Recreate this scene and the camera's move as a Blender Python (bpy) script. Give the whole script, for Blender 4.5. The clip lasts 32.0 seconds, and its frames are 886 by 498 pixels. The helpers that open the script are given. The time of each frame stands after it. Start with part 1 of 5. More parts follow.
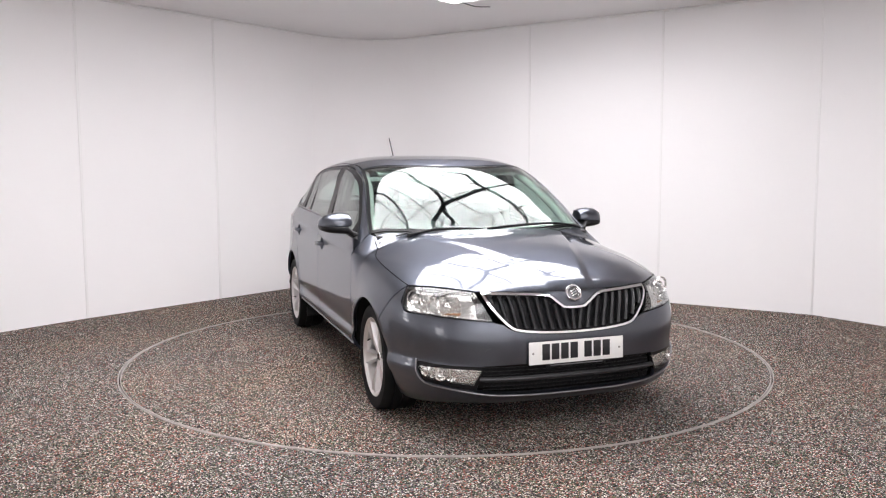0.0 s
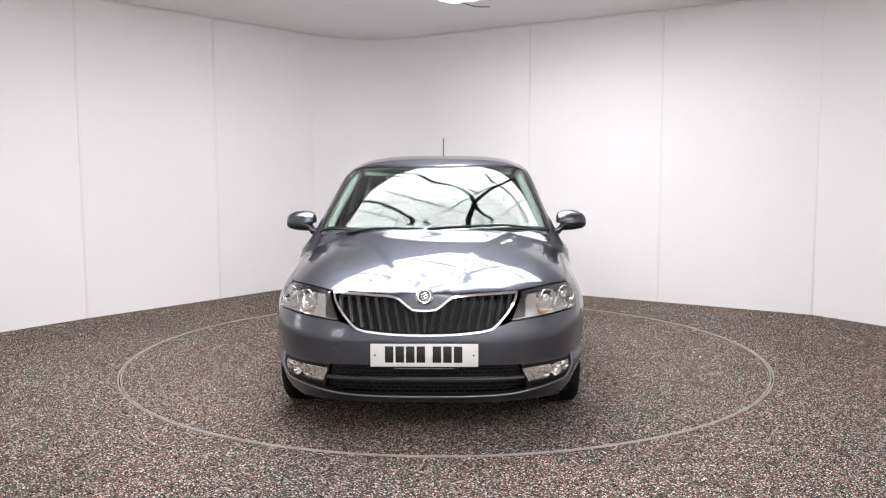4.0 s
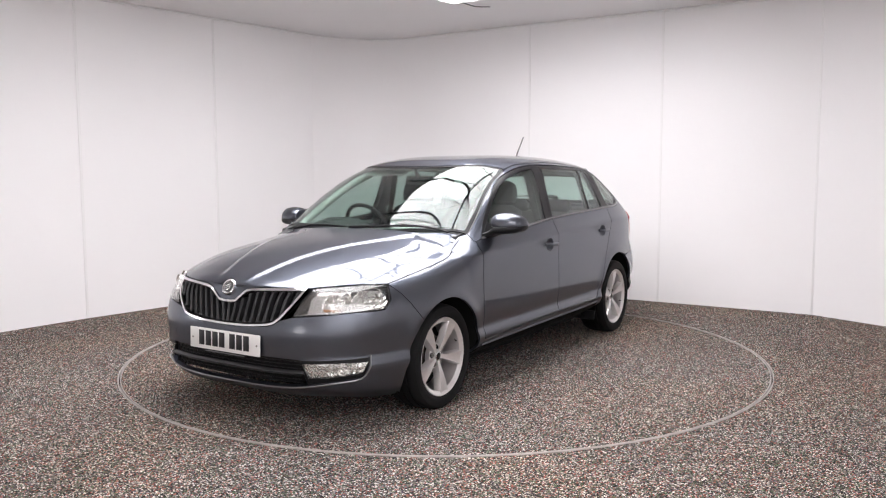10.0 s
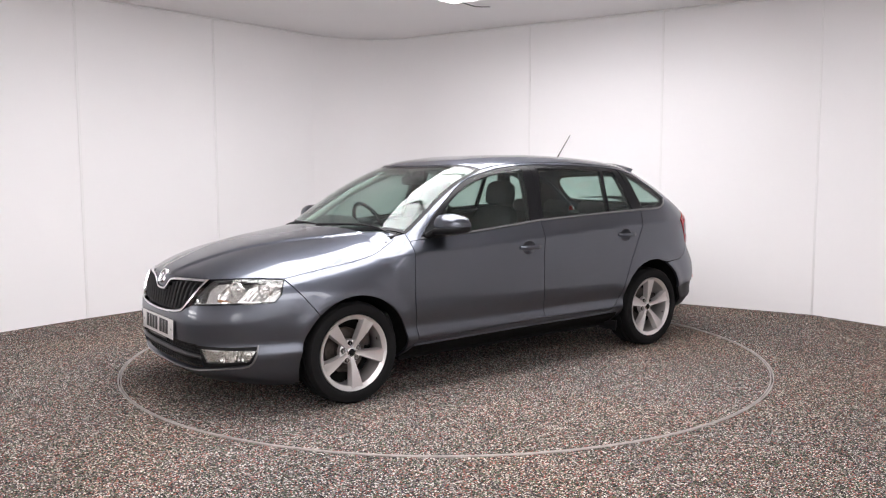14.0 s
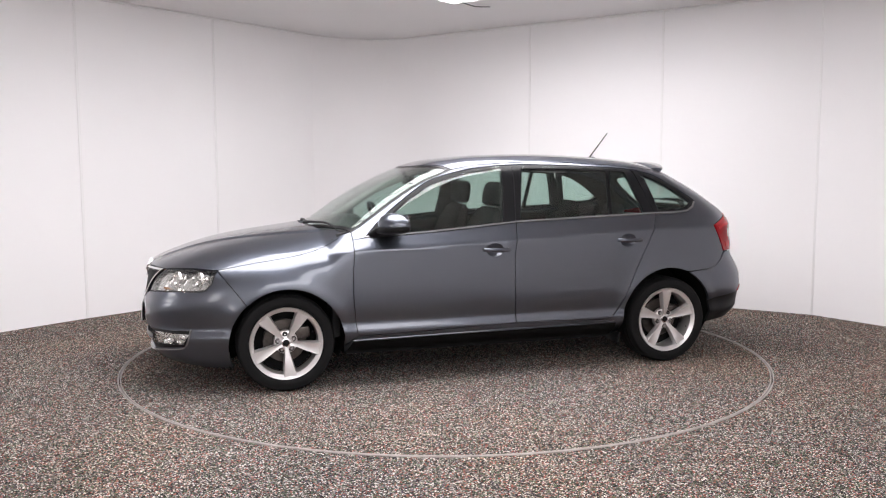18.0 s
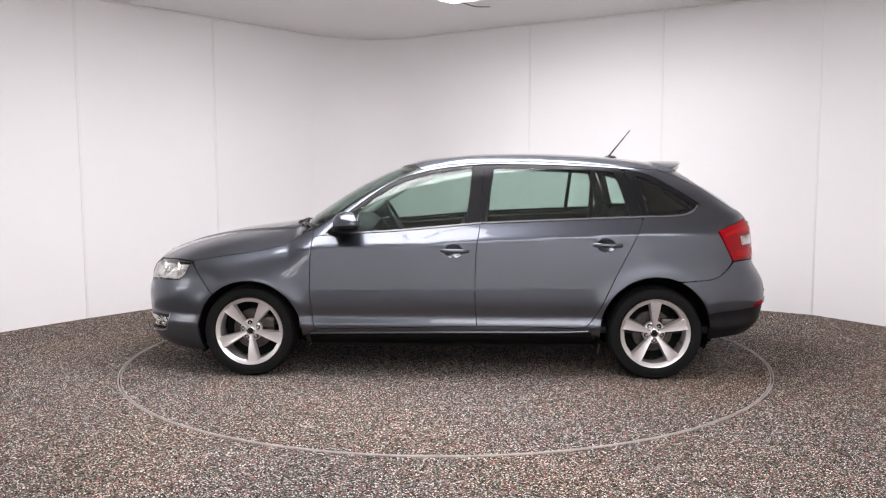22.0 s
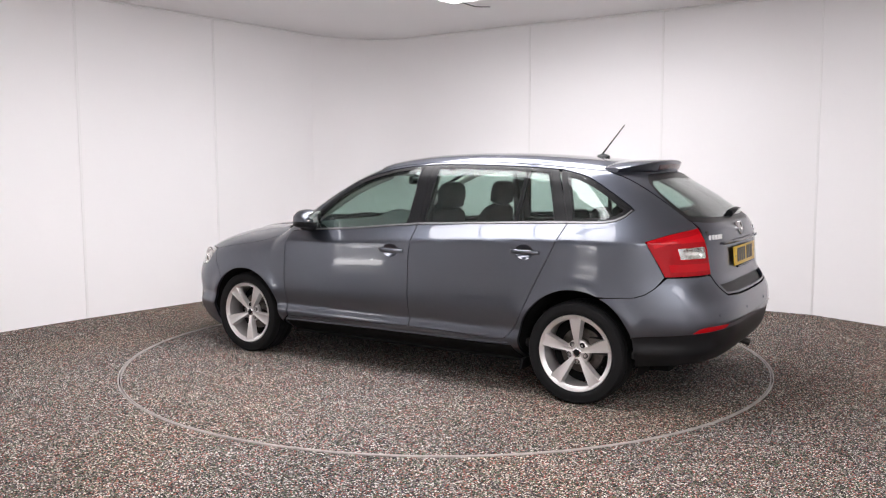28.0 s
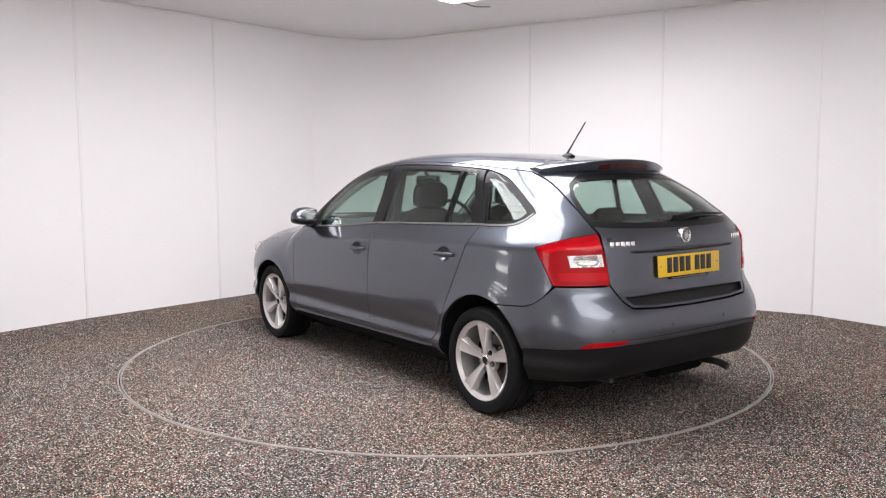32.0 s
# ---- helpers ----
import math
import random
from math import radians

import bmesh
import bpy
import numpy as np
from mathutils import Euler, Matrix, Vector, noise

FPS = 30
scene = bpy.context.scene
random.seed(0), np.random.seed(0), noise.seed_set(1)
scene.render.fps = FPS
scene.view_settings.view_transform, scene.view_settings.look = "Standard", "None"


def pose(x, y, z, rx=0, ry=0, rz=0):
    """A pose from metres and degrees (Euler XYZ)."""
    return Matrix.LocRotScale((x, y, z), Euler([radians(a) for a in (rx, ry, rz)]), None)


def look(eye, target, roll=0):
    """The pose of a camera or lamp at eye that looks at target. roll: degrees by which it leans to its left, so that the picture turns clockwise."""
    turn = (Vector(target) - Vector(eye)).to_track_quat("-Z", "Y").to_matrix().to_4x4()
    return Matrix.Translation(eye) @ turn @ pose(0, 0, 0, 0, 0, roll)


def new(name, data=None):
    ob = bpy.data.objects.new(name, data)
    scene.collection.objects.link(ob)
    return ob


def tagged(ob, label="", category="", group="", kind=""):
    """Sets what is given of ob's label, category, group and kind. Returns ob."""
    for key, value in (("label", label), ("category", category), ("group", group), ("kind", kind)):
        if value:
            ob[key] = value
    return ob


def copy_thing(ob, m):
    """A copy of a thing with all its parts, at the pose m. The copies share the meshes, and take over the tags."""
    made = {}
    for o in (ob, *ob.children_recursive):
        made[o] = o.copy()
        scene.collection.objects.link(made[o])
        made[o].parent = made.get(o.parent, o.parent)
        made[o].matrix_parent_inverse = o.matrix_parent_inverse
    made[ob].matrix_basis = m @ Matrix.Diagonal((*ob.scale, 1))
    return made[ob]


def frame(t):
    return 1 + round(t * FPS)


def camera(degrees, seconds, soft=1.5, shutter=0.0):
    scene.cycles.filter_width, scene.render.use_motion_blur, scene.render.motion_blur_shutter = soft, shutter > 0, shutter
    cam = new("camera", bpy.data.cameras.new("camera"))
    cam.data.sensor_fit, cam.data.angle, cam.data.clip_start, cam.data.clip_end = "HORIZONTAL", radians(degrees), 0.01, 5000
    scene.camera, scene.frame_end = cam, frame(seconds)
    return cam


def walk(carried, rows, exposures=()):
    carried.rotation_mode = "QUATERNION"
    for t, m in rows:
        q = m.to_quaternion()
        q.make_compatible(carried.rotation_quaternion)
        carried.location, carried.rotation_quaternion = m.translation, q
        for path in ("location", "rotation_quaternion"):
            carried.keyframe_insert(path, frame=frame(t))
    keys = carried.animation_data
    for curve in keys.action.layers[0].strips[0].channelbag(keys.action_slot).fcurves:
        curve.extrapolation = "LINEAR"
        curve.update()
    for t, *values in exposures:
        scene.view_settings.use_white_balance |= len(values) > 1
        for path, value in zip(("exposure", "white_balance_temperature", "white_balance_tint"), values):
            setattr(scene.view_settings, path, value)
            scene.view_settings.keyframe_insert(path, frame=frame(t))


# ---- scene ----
from mathutils.geometry import delaunay_2d_cdt as mathutils_cdt

cam = camera(56.87, 32.0, 1.15)
EYE = (0.0, -5.952, 1.328)
walk(cam, [(0, look(EYE, (-0.0145, 0.0, 0.7591), -0.22)), (32, look(EYE, (-0.0145, 0.0, 0.7591), -0.22))], exposures=[(0, 0.07), (32, 0.07)])

# ---- light ----
world = bpy.data.worlds.new("world")
world.use_nodes = True
world.node_tree.nodes["Background"].inputs[0].default_value = (0.9, 0.92, 1.0, 1)
world.node_tree.nodes["Background"].inputs[1].default_value = 0.05
scene.world = world
PANEL_GLOW = 9.4
FRONT_FILL_GLOW = 4.7
BACK_FILL_GLOW = 0.62


# ---- materials ----
def material(name, color, rough=0.5, metal=0.0, coat=0.0, spec=0.5):
    m = bpy.data.materials.new(name)
    m.use_nodes = True
    b = m.node_tree.nodes["Principled BSDF"]
    b.inputs["Base Color"].default_value = (*color, 1)
    b.inputs["Roughness"].default_value = rough
    b.inputs["Metallic"].default_value = metal
    b.inputs["Coat Weight"].default_value = coat
    b.inputs["Coat Roughness"].default_value = 0.02
    b.inputs["Specular IOR Level"].default_value = spec
    return m


def shader(m):
    return m.node_tree, m.node_tree.nodes["Principled BSDF"]


def nodes_of(tree, kind, **values):
    n = tree.nodes.new(kind)
    for key, value in values.items():
        n.inputs[key].default_value = value
    return n


def noise_of(tree, scale, detail=3.0, rough=0.6):
    pos = tree.nodes.new("ShaderNodeTexCoord")
    n = nodes_of(tree, "ShaderNodeTexNoise", Scale=scale, Detail=detail, Roughness=rough)
    tree.links.new(pos.outputs["Object"], n.inputs["Vector"])
    return n


def ramp_of(tree, source, stops):
    r = tree.nodes.new("ShaderNodeValToRGB")
    while len(r.color_ramp.elements) < len(stops):
        r.color_ramp.elements.new(0.5)
    for e, (pos, col) in zip(r.color_ramp.elements, stops):
        e.position, e.color = pos, (*col, 1)
    tree.links.new(source, r.inputs[0])
    return r


def bump(m, scale, strength, distance=0.002, detail=3.0):
    tree, b = shader(m)
    n = noise_of(tree, scale, detail)
    k = nodes_of(tree, "ShaderNodeBump", Strength=strength, Distance=distance)
    tree.links.new(n.outputs["Fac"], k.inputs["Height"])
    tree.links.new(k.outputs[0], b.inputs["Normal"])
    return m


def mottled(m, scale, dark, light, rough=None):
    tree, b = shader(m)
    n = noise_of(tree, scale, 5.0)
    r = ramp_of(tree, n.outputs["Fac"], [(0.3, dark), (0.7, light)])
    tree.links.new(r.outputs[0], b.inputs["Base Color"])
    if rough:
        q = nodes_of(tree, "ShaderNodeMapRange", **{"To Min": rough[0], "To Max": rough[1]})
        tree.links.new(n.outputs["Fac"], q.inputs["Value"])
        tree.links.new(q.outputs[0], b.inputs["Roughness"])
    return m


def car_paint():
    """Metallic grey-blue: flakes under a clear coat."""
    m = material("grey_metallic_paint", (0.09, 0.098, 0.118), 0.35, 1.0, 1.0)
    tree, b = shader(m)
    b.inputs["Coat IOR"].default_value = 1.53
    b.inputs["Specular Tint"].default_value = (0.55, 0.56, 0.60, 1)
    pos = tree.nodes.new("ShaderNodeTexCoord")
    v = nodes_of(tree, "ShaderNodeTexVoronoi", Scale=900.0)
    tree.links.new(pos.outputs["Object"], v.inputs["Vector"])
    r = ramp_of(tree, v.outputs["Color"], [(0.0, (0.072, 0.080, 0.100)), (1.0, (0.108, 0.118, 0.143))])
    tree.links.new(r.outputs[0], b.inputs["Base Color"])
    return m


def carpet():
    """Short looped pile of many colours, trodden and slightly stained."""
    m = material("flecked_carpet", (0.1, 0.1, 0.1), 0.95, spec=0.1)
    tree, b = shader(m)
    pos = tree.nodes.new("ShaderNodeTexCoord")
    v = nodes_of(tree, "ShaderNodeTexVoronoi", Scale=186.0)
    tree.links.new(pos.outputs["Object"], v.inputs["Vector"])
    sep = tree.nodes.new("ShaderNodeSeparateColor")
    tree.links.new(v.outputs["Color"], sep.inputs[0])
    fleck = ramp_of(tree, sep.outputs[0], [(0.0, (0.009, 0.009, 0.010)), (0.27, (0.030, 0.029, 0.026)), (0.42, (0.090, 0.084, 0.072)), (0.55, (0.156, 0.143, 0.118)), (0.66, (0.075, 0.125, 0.062)),
                                          (0.73, (0.33, 0.10, 0.075)), (0.80, (0.12, 0.10, 0.13)), (0.86, (0.42, 0.395, 0.345)), (0.93, (0.71, 0.67, 0.61))])
    fleck.color_ramp.interpolation = "CONSTANT"
    stain = noise_of(tree, 0.9, 4.0)
    tone = nodes_of(tree, "ShaderNodeMapRange", **{"From Min": 0.3, "From Max": 0.7, "To Min": 0.92, "To Max": 1.16})
    tree.links.new(stain.outputs["Fac"], tone.inputs["Value"])
    mix = nodes_of(tree, "ShaderNodeMix")
    mix.data_type, mix.blend_type = "RGBA", "MULTIPLY"
    mix.inputs[0].default_value = 1.0
    tree.links.new(fleck.outputs[0], mix.inputs[6])
    tree.links.new(tone.outputs[0], mix.inputs[7])
    rust = noise_of(tree, 0.42, 3.0)
    tint = ramp_of(tree, rust.outputs["Fac"], [(0.42, (1.0, 1.0, 1.05)), (0.66, (1.04, 0.95, 0.89))])
    dirt = nodes_of(tree, "ShaderNodeMix")
    dirt.data_type, dirt.blend_type = "RGBA", "MULTIPLY"
    dirt.inputs[0].default_value = 1.0
    tree.links.new(mix.outputs[2], dirt.inputs[6])
    tree.links.new(tint.outputs[0], dirt.inputs[7])
    tree.links.new(dirt.outputs[2], b.inputs["Base Color"])
    k = nodes_of(tree, "ShaderNodeBump", Strength=0.6, Distance=0.003)
    tree.links.new(v.outputs["Distance"], k.inputs["Height"])
    tree.links.new(k.outputs[0], b.inputs["Normal"])
    return m


def glass(name, tint, gloss=1.0):
    """A pane: clear with a slight tint, mirror-like towards grazing views."""
    m = bpy.data.materials.new(name)
    m.use_nodes = True
    tree = m.node_tree
    tree.nodes.remove(tree.nodes["Principled BSDF"])
    clear = nodes_of(tree, "ShaderNodeBsdfTransparent", Color=(*tint, 1))
    shine = nodes_of(tree, "ShaderNodeBsdfGlossy", Color=(gloss, gloss, gloss, 1), Roughness=0.0)
    facing = nodes_of(tree, "ShaderNodeLayerWeight", Blend=0.5)
    steep = nodes_of(tree, "ShaderNodeMath")
    steep.operation = "POWER"
    steep.inputs[1].default_value = 5.0
    tree.links.new(facing.outputs["Facing"], steep.inputs[0])
    f = nodes_of(tree, "ShaderNodeMapRange", **{"To Min": 0.043, "To Max": 1.0})
    tree.links.new(steep.outputs[0], f.inputs["Value"])
    mix = tree.nodes.new("ShaderNodeMixShader")
    tree.links.new(f.outputs[0], mix.inputs[0])
    tree.links.new(clear.outputs[0], mix.inputs[1])
    tree.links.new(shine.outputs[0], mix.inputs[2])
    tree.links.new(mix.outputs[0], tree.nodes["Material Output"].inputs[0])
    return m


def glowing(name, color, strength):
    m = material(name, (0.8, 0.8, 0.8), 0.6)
    _, b = shader(m)
    b.inputs["Emission Color"].default_value = (*color, 1)
    b.inputs["Emission Strength"].default_value = strength
    return m


PAINT = car_paint()
CARPET = carpet()
WALL = mottled(material("white_wall_panel", (0.8, 0.79, 0.79), 0.42), 0.7, (0.88, 0.865, 0.873), (0.90, 0.885, 0.89), (0.38, 0.5))
CEILING = mottled(material("white_ceiling", (0.75, 0.74, 0.74), 0.7), 0.9, (0.85, 0.835, 0.84), (0.87, 0.855, 0.86))
JOINT_SHADE = material("wall_joint", (0.82, 0.80, 0.80), 0.5)
SEAM_GREY = material("grey_panel_seam", (0.34, 0.33, 0.33), 0.5)
JOINT_LIGHT = material("white_cover_strip", (0.86, 0.85, 0.85), 0.35)
FRONT_FILL = glowing("front_fill_diffuser", (1.0, 0.972, 0.996), FRONT_FILL_GLOW)
BACK_FILL = glowing("back_fill_sheet", (1.0, 0.965, 0.985), BACK_FILL_GLOW)
GLOW = glowing("lit_diffuser", (1.0, 0.972, 0.996), PANEL_GLOW)
RING = bump(mottled(material("worn_aluminium_edge", (0.4, 0.38, 0.36), 0.5, 0.1), 9, (0.24, 0.215, 0.20), (0.42, 0.385, 0.36)), 40, 0.2)
RUBBER = bump(material("tyre_rubber", (0.008, 0.008, 0.0085), 0.7, spec=0.15), 160, 0.25, 0.001)
ALLOY = bump(material("silver_alloy", (0.68, 0.655, 0.65), 0.33, 0.72, 0.35), 300, 0.03, 0.0005)
DISC_STEEL = mottled(material("dull_brake_disc", (0.10, 0.09, 0.085), 0.45, 0.9), 22, (0.07, 0.06, 0.055), (0.15, 0.135, 0.125), (0.35, 0.55))
STEEL = mottled(material("brake_steel", (0.35, 0.34, 0.33), 0.4, 0.9), 30, (0.22, 0.2, 0.19), (0.45, 0.44, 0.43), (0.3, 0.5))
CHROME = material("chrome", (0.82, 0.82, 0.83), 0.08, 1.0)
BLACK = bump(material("black_plastic", (0.008, 0.008, 0.009), 0.42, 0, 0, 0.2), 220, 0.12, 0.001)
GLOSS_BLACK = material("black_trim", (0.009, 0.009, 0.010), 0.3, 0, 0.0, 0.16)
UNDERSIDE = bump(material("underbody", (0.008, 0.008, 0.008), 0.95, 0, 0, 0.1), 25, 0.3, 0.004)
WINDOW = glass("window_glass", (0.78, 0.86, 0.83))
LENS = glass("clear_lens", (0.93, 0.94, 0.94))
TRIM_DARK = bump(material("dark_cabin_plastic", (0.018, 0.018, 0.02), 0.6), 300, 0.2, 0.001)
TRIM_LIGHT = mottled(material("grey_headlining", (0.46, 0.45, 0.43), 0.9), 60, (0.43, 0.42, 0.40), (0.50, 0.49, 0.47))
FABRIC = bump(mottled(material("black_seat_fabric", (0.02, 0.02, 0.022), 0.95), 120, (0.014, 0.014, 0.016), (0.032, 0.032, 0.035)), 400, 0.4, 0.002)
WHITE_PLATE = material("white_number_plate", (0.78, 0.77, 0.75), 0.35)
YELLOW_PLATE = material("yellow_number_plate", (0.72, 0.46, 0.02), 0.35)
INK = material("black_lettering", (0.01, 0.01, 0.012), 0.4)
REFLECTOR = material("lamp_reflector", (0.82, 0.79, 0.765), 0.15, 0.82)
FOG_REFLECTOR = material("fog_lamp_reflector", (0.90, 0.88, 0.85), 0.16, 0.8)
AMBER = material("amber_lens", (0.42, 0.20, 0.09), 0.15, 0, 0.6)
RED_LENS = bump(material("red_lamp_lens", (0.34, 0.002, 0.006), 0.08, 0, 0.0, 0.22), 90, 0.05, 0.001)
RED_BRIGHT = material("bright_red_lens", (0.50, 0.003, 0.008), 0.08, 0, 0.0, 0.22)
CLEAR_LAMP = material("frosted_lamp_lens", (0.46, 0.42, 0.40), 0.12, 0.3, 1.0)
EXHAUST = material("exhaust_steel", (0.10, 0.09, 0.085), 0.5, 1.0)


# ---- building ----
def mesh_of(name, verts, faces, mat, smooth=True, normals=None):
    me = bpy.data.meshes.new(name)
    me.from_pydata([tuple(v) for v in verts], [], [tuple(f) for f in faces])
    me.materials.append(mat)
    me.polygons.foreach_set("use_smooth", [smooth] * len(me.polygons))
    me.update()
    return me


def part(name, bm, mat, parent=None, label="", smooth=True, m=None):
    """One mesh object from a bmesh, or from a (verts, faces) pair, under its thing or part."""
    if isinstance(bm, bmesh.types.BMesh):
        me = bpy.data.meshes.new(name)
        bmesh.ops.recalc_face_normals(bm, faces=bm.faces)
        bm.to_mesh(me)
        bm.free()
        me.materials.append(mat)
        me.polygons.foreach_set("use_smooth", [smooth] * len(me.polygons))
    else:
        me = mesh_of(name, bm[0], bm[1], mat, smooth)
    if smooth:
        me.set_sharp_from_angle(angle=radians(38))
    ob = new(name, me)
    if m is not None:
        ob.matrix_basis = m
    if parent:
        ob.parent = parent
    return tagged(ob, label)


def box(sx, sy, sz, bevel=0.0, m=None, segments=2):
    bm = bmesh.new()
    bmesh.ops.create_cube(bm, size=1)
    bmesh.ops.scale(bm, vec=(sx, sy, sz), verts=bm.verts)
    if bevel:
        bmesh.ops.bevel(bm, geom=list(bm.edges), offset=bevel, segments=segments, affect="EDGES", profile=0.5)
    if m is not None:
        bmesh.ops.transform(bm, matrix=m, verts=bm.verts)
    return bm


def lathe(profile, n=64, axis="y"):
    """Verts and faces of a profile of (radius, height) turned about an axis; a radius of zero closes it."""
    verts, faces, rows = [], [], []
    for r, h in profile:
        row = []
        for k in range(1 if r == 0 else n):
            a = 2 * math.pi * k / n
            row.append(len(verts))
            c, s = r * math.cos(a), r * math.sin(a)
            verts.append((c, h, s) if axis == "y" else (c, s, h))
        rows.append(row)
    for a, b in zip(rows, rows[1:]):
        for k in range(n):
            q = (a[k % len(a)], a[(k + 1) % len(a)], b[(k + 1) % len(b)], b[k % len(b)])
            q = tuple(dict.fromkeys(q))
            if len(q) > 2:
                faces.append(q)
    return verts, faces


def tube(points, radius, n=10):
    """A round bar along the points; radius may be one for each point."""
    pts = [Vector(p) for p in points]
    radii = radius if isinstance(radius, (list, tuple)) else [radius] * len(pts)
    verts, faces = [], []
    side = None
    for i, p in enumerate(pts):
        d = (pts[min(i + 1, len(pts) - 1)] - pts[max(i - 1, 0)]).normalized()
        side = d.orthogonal().normalized() if side is None else (side - d * side.dot(d)).normalized()
        up = d.cross(side)
        for k in range(n):
            a = 2 * math.pi * k / n
            verts.append(p + radii[i] * (math.cos(a) * side + math.sin(a) * up))
    for i in range(len(pts) - 1):
        for k in range(n):
            a, b = i * n + k, i * n + (k + 1) % n
            faces.append((a, b, b + n, a + n))
    faces.append(tuple(range(n))[::-1])
    faces.append(tuple(range(len(verts) - n, len(verts))))
    return verts, faces


def joined(*pieces):
    verts, faces = [], []
    for v, f in pieces:
        k = len(verts)
        verts += list(v)
        faces += [tuple(i + k for i in q) for q in f]
    return verts, faces


def moved(piece, m):
    return [m @ Vector(v) for v in piece[0]], piece[1]


def flipped(piece):
    """The piece mirrored to the other side of the car."""
    return [(v[0], -v[1], v[2]) for v in piece[0]], [tuple(reversed(f)) for f in piece[1]]


def spline(points, step=0.03):
    """A smooth line through the points."""
    p = np.array(points, float)
    out = []
    for i in range(len(p) - 1):
        a, b, c, d = p[max(i - 1, 0)], p[i], p[i + 1], p[min(i + 2, len(p) - 1)]
        n = max(1, int(np.hypot(*(c - b)[:2]) / step))
        for k in range(n):
            s = k / n
            out.append(0.5 * (2 * b + (c - a) * s + (2 * a - 5 * b + 4 * c - d) * s * s + (3 * b - a - 3 * c + d) * s ** 3))
    out.append(p[-1])
    return [tuple(q) for q in out]


def path(*pieces):
    """A closed outline from smooth pieces, joined at corners."""
    out = []
    for q in pieces:
        for r in (spline(q) if len(q) > 2 else q):
            if not out or abs(out[-1][0] - r[0]) + abs(out[-1][1] - r[1]) > 1e-4:
                out.append(tuple(r))
    if abs(out[0][0] - out[-1][0]) + abs(out[0][1] - out[-1][1]) < 1e-4:
        out.pop()
    return out


def arc(cx, cz, r, a0, a1, n=24):
    return [(cx + r * math.cos(radians(a0 + (a1 - a0) * k / n)), cz + r * math.sin(radians(a0 + (a1 - a0) * k / n))) for k in range(n + 1)]


def inset(poly, d):
    """The outline moved inwards by d."""
    p = np.array(poly, float)
    area = 0.5 * np.sum(p[:, 0] * np.roll(p[:, 1], -1) - np.roll(p[:, 0], -1) * p[:, 1])
    if area < 0:
        p = p[::-1]
    e = np.roll(p, -1, 0) - p
    e /= np.linalg.norm(e, axis=1, keepdims=True) + 1e-12
    n = np.stack([-e[:, 1], e[:, 0]], -1)
    prev = np.roll(n, 1, 0)
    mid = n + prev
    mid /= np.maximum(np.sum(mid * n, 1, keepdims=True), 0.35)
    return [tuple(q) for q in p + d * mid]


def within(pts, poly):
    """Which of the points lie inside the outline."""
    x, y = pts[:, 0:1], pts[:, 1:2]
    a = np.array(poly)
    b = np.roll(a, -1, 0)
    cross = (a[:, 1] > y) != (b[:, 1] > y)
    at = (b[:, 0] - a[:, 0]) * (y - a[:, 1]) / (b[:, 1] - a[:, 1] + 1e-15) + a[:, 0]
    return (np.sum(cross & (x < at), 1) % 2) == 1


def dense(poly, step):
    out = []
    for a, b in zip(poly, poly[1:] + poly[:1]):
        n = max(1, int(math.ceil(math.hypot(b[0] - a[0], b[1] - a[1]) / step)))
        out += [(a[0] + (b[0] - a[0]) * k / n, a[1] + (b[1] - a[1]) * k / n) for k in range(n)]
    return out


def fill(outer, holes=(), step=0.035):
    """Triangles of a flat outline with holes, with evenly spread points inside."""
    loops = [dense(list(outer), step)] + [dense(list(h), step) for h in holes]
    lo, hi = np.min(loops[0], 0), np.max(loops[0], 0)
    rows = []
    for j, v in enumerate(np.arange(lo[1] + step / 2, hi[1], step * 0.87)):
        rows.append(np.stack([np.arange(lo[0] + (j % 2) * step / 2, hi[0], step), np.full(len(np.arange(lo[0] + (j % 2) * step / 2, hi[0], step)), v)], -1))
    grid = np.concatenate(rows) if rows else np.zeros((0, 2))
    keep = within(grid, loops[0])
    for h in loops[1:]:
        keep &= ~within(grid, h)
    edge = np.concatenate([np.array(q) for q in loops])
    grid = grid[keep]
    if len(grid):
        near = np.min(np.sum((grid[:, None] - edge[None]) ** 2, -1), 1)
        grid = grid[near > (0.45 * step) ** 2]
    pts = [Vector(q) for q in np.concatenate([edge, grid])]
    edges, k = [], 0
    for q in loops:
        edges += [(k + i, k + (i + 1) % len(q)) for i in range(len(q))]
        k += len(q)
    from_cdt = mathutils_cdt(pts, edges, [], 0, 1e-5)
    out, tris = np.array([tuple(q) for q in from_cdt[0]]), np.array([t for t in from_cdt[2] if len(t) == 3])
    mid = out[tris].mean(1)
    keep = within(mid, loops[0])
    for h in loops[1:]:
        keep &= ~within(mid, h)
    tris = tris[keep]
    a, b, c = out[tris[:, 0]], out[tris[:, 1]], out[tris[:, 2]]
    area = (b[:, 0] - a[:, 0]) * (c[:, 1] - a[:, 1]) - (b[:, 1] - a[:, 1]) * (c[:, 0] - a[:, 0])
    tris = np.where((area < 0)[:, None], tris[:, ::-1], tris)
    return out, tris[np.abs(area) > 1e-10]


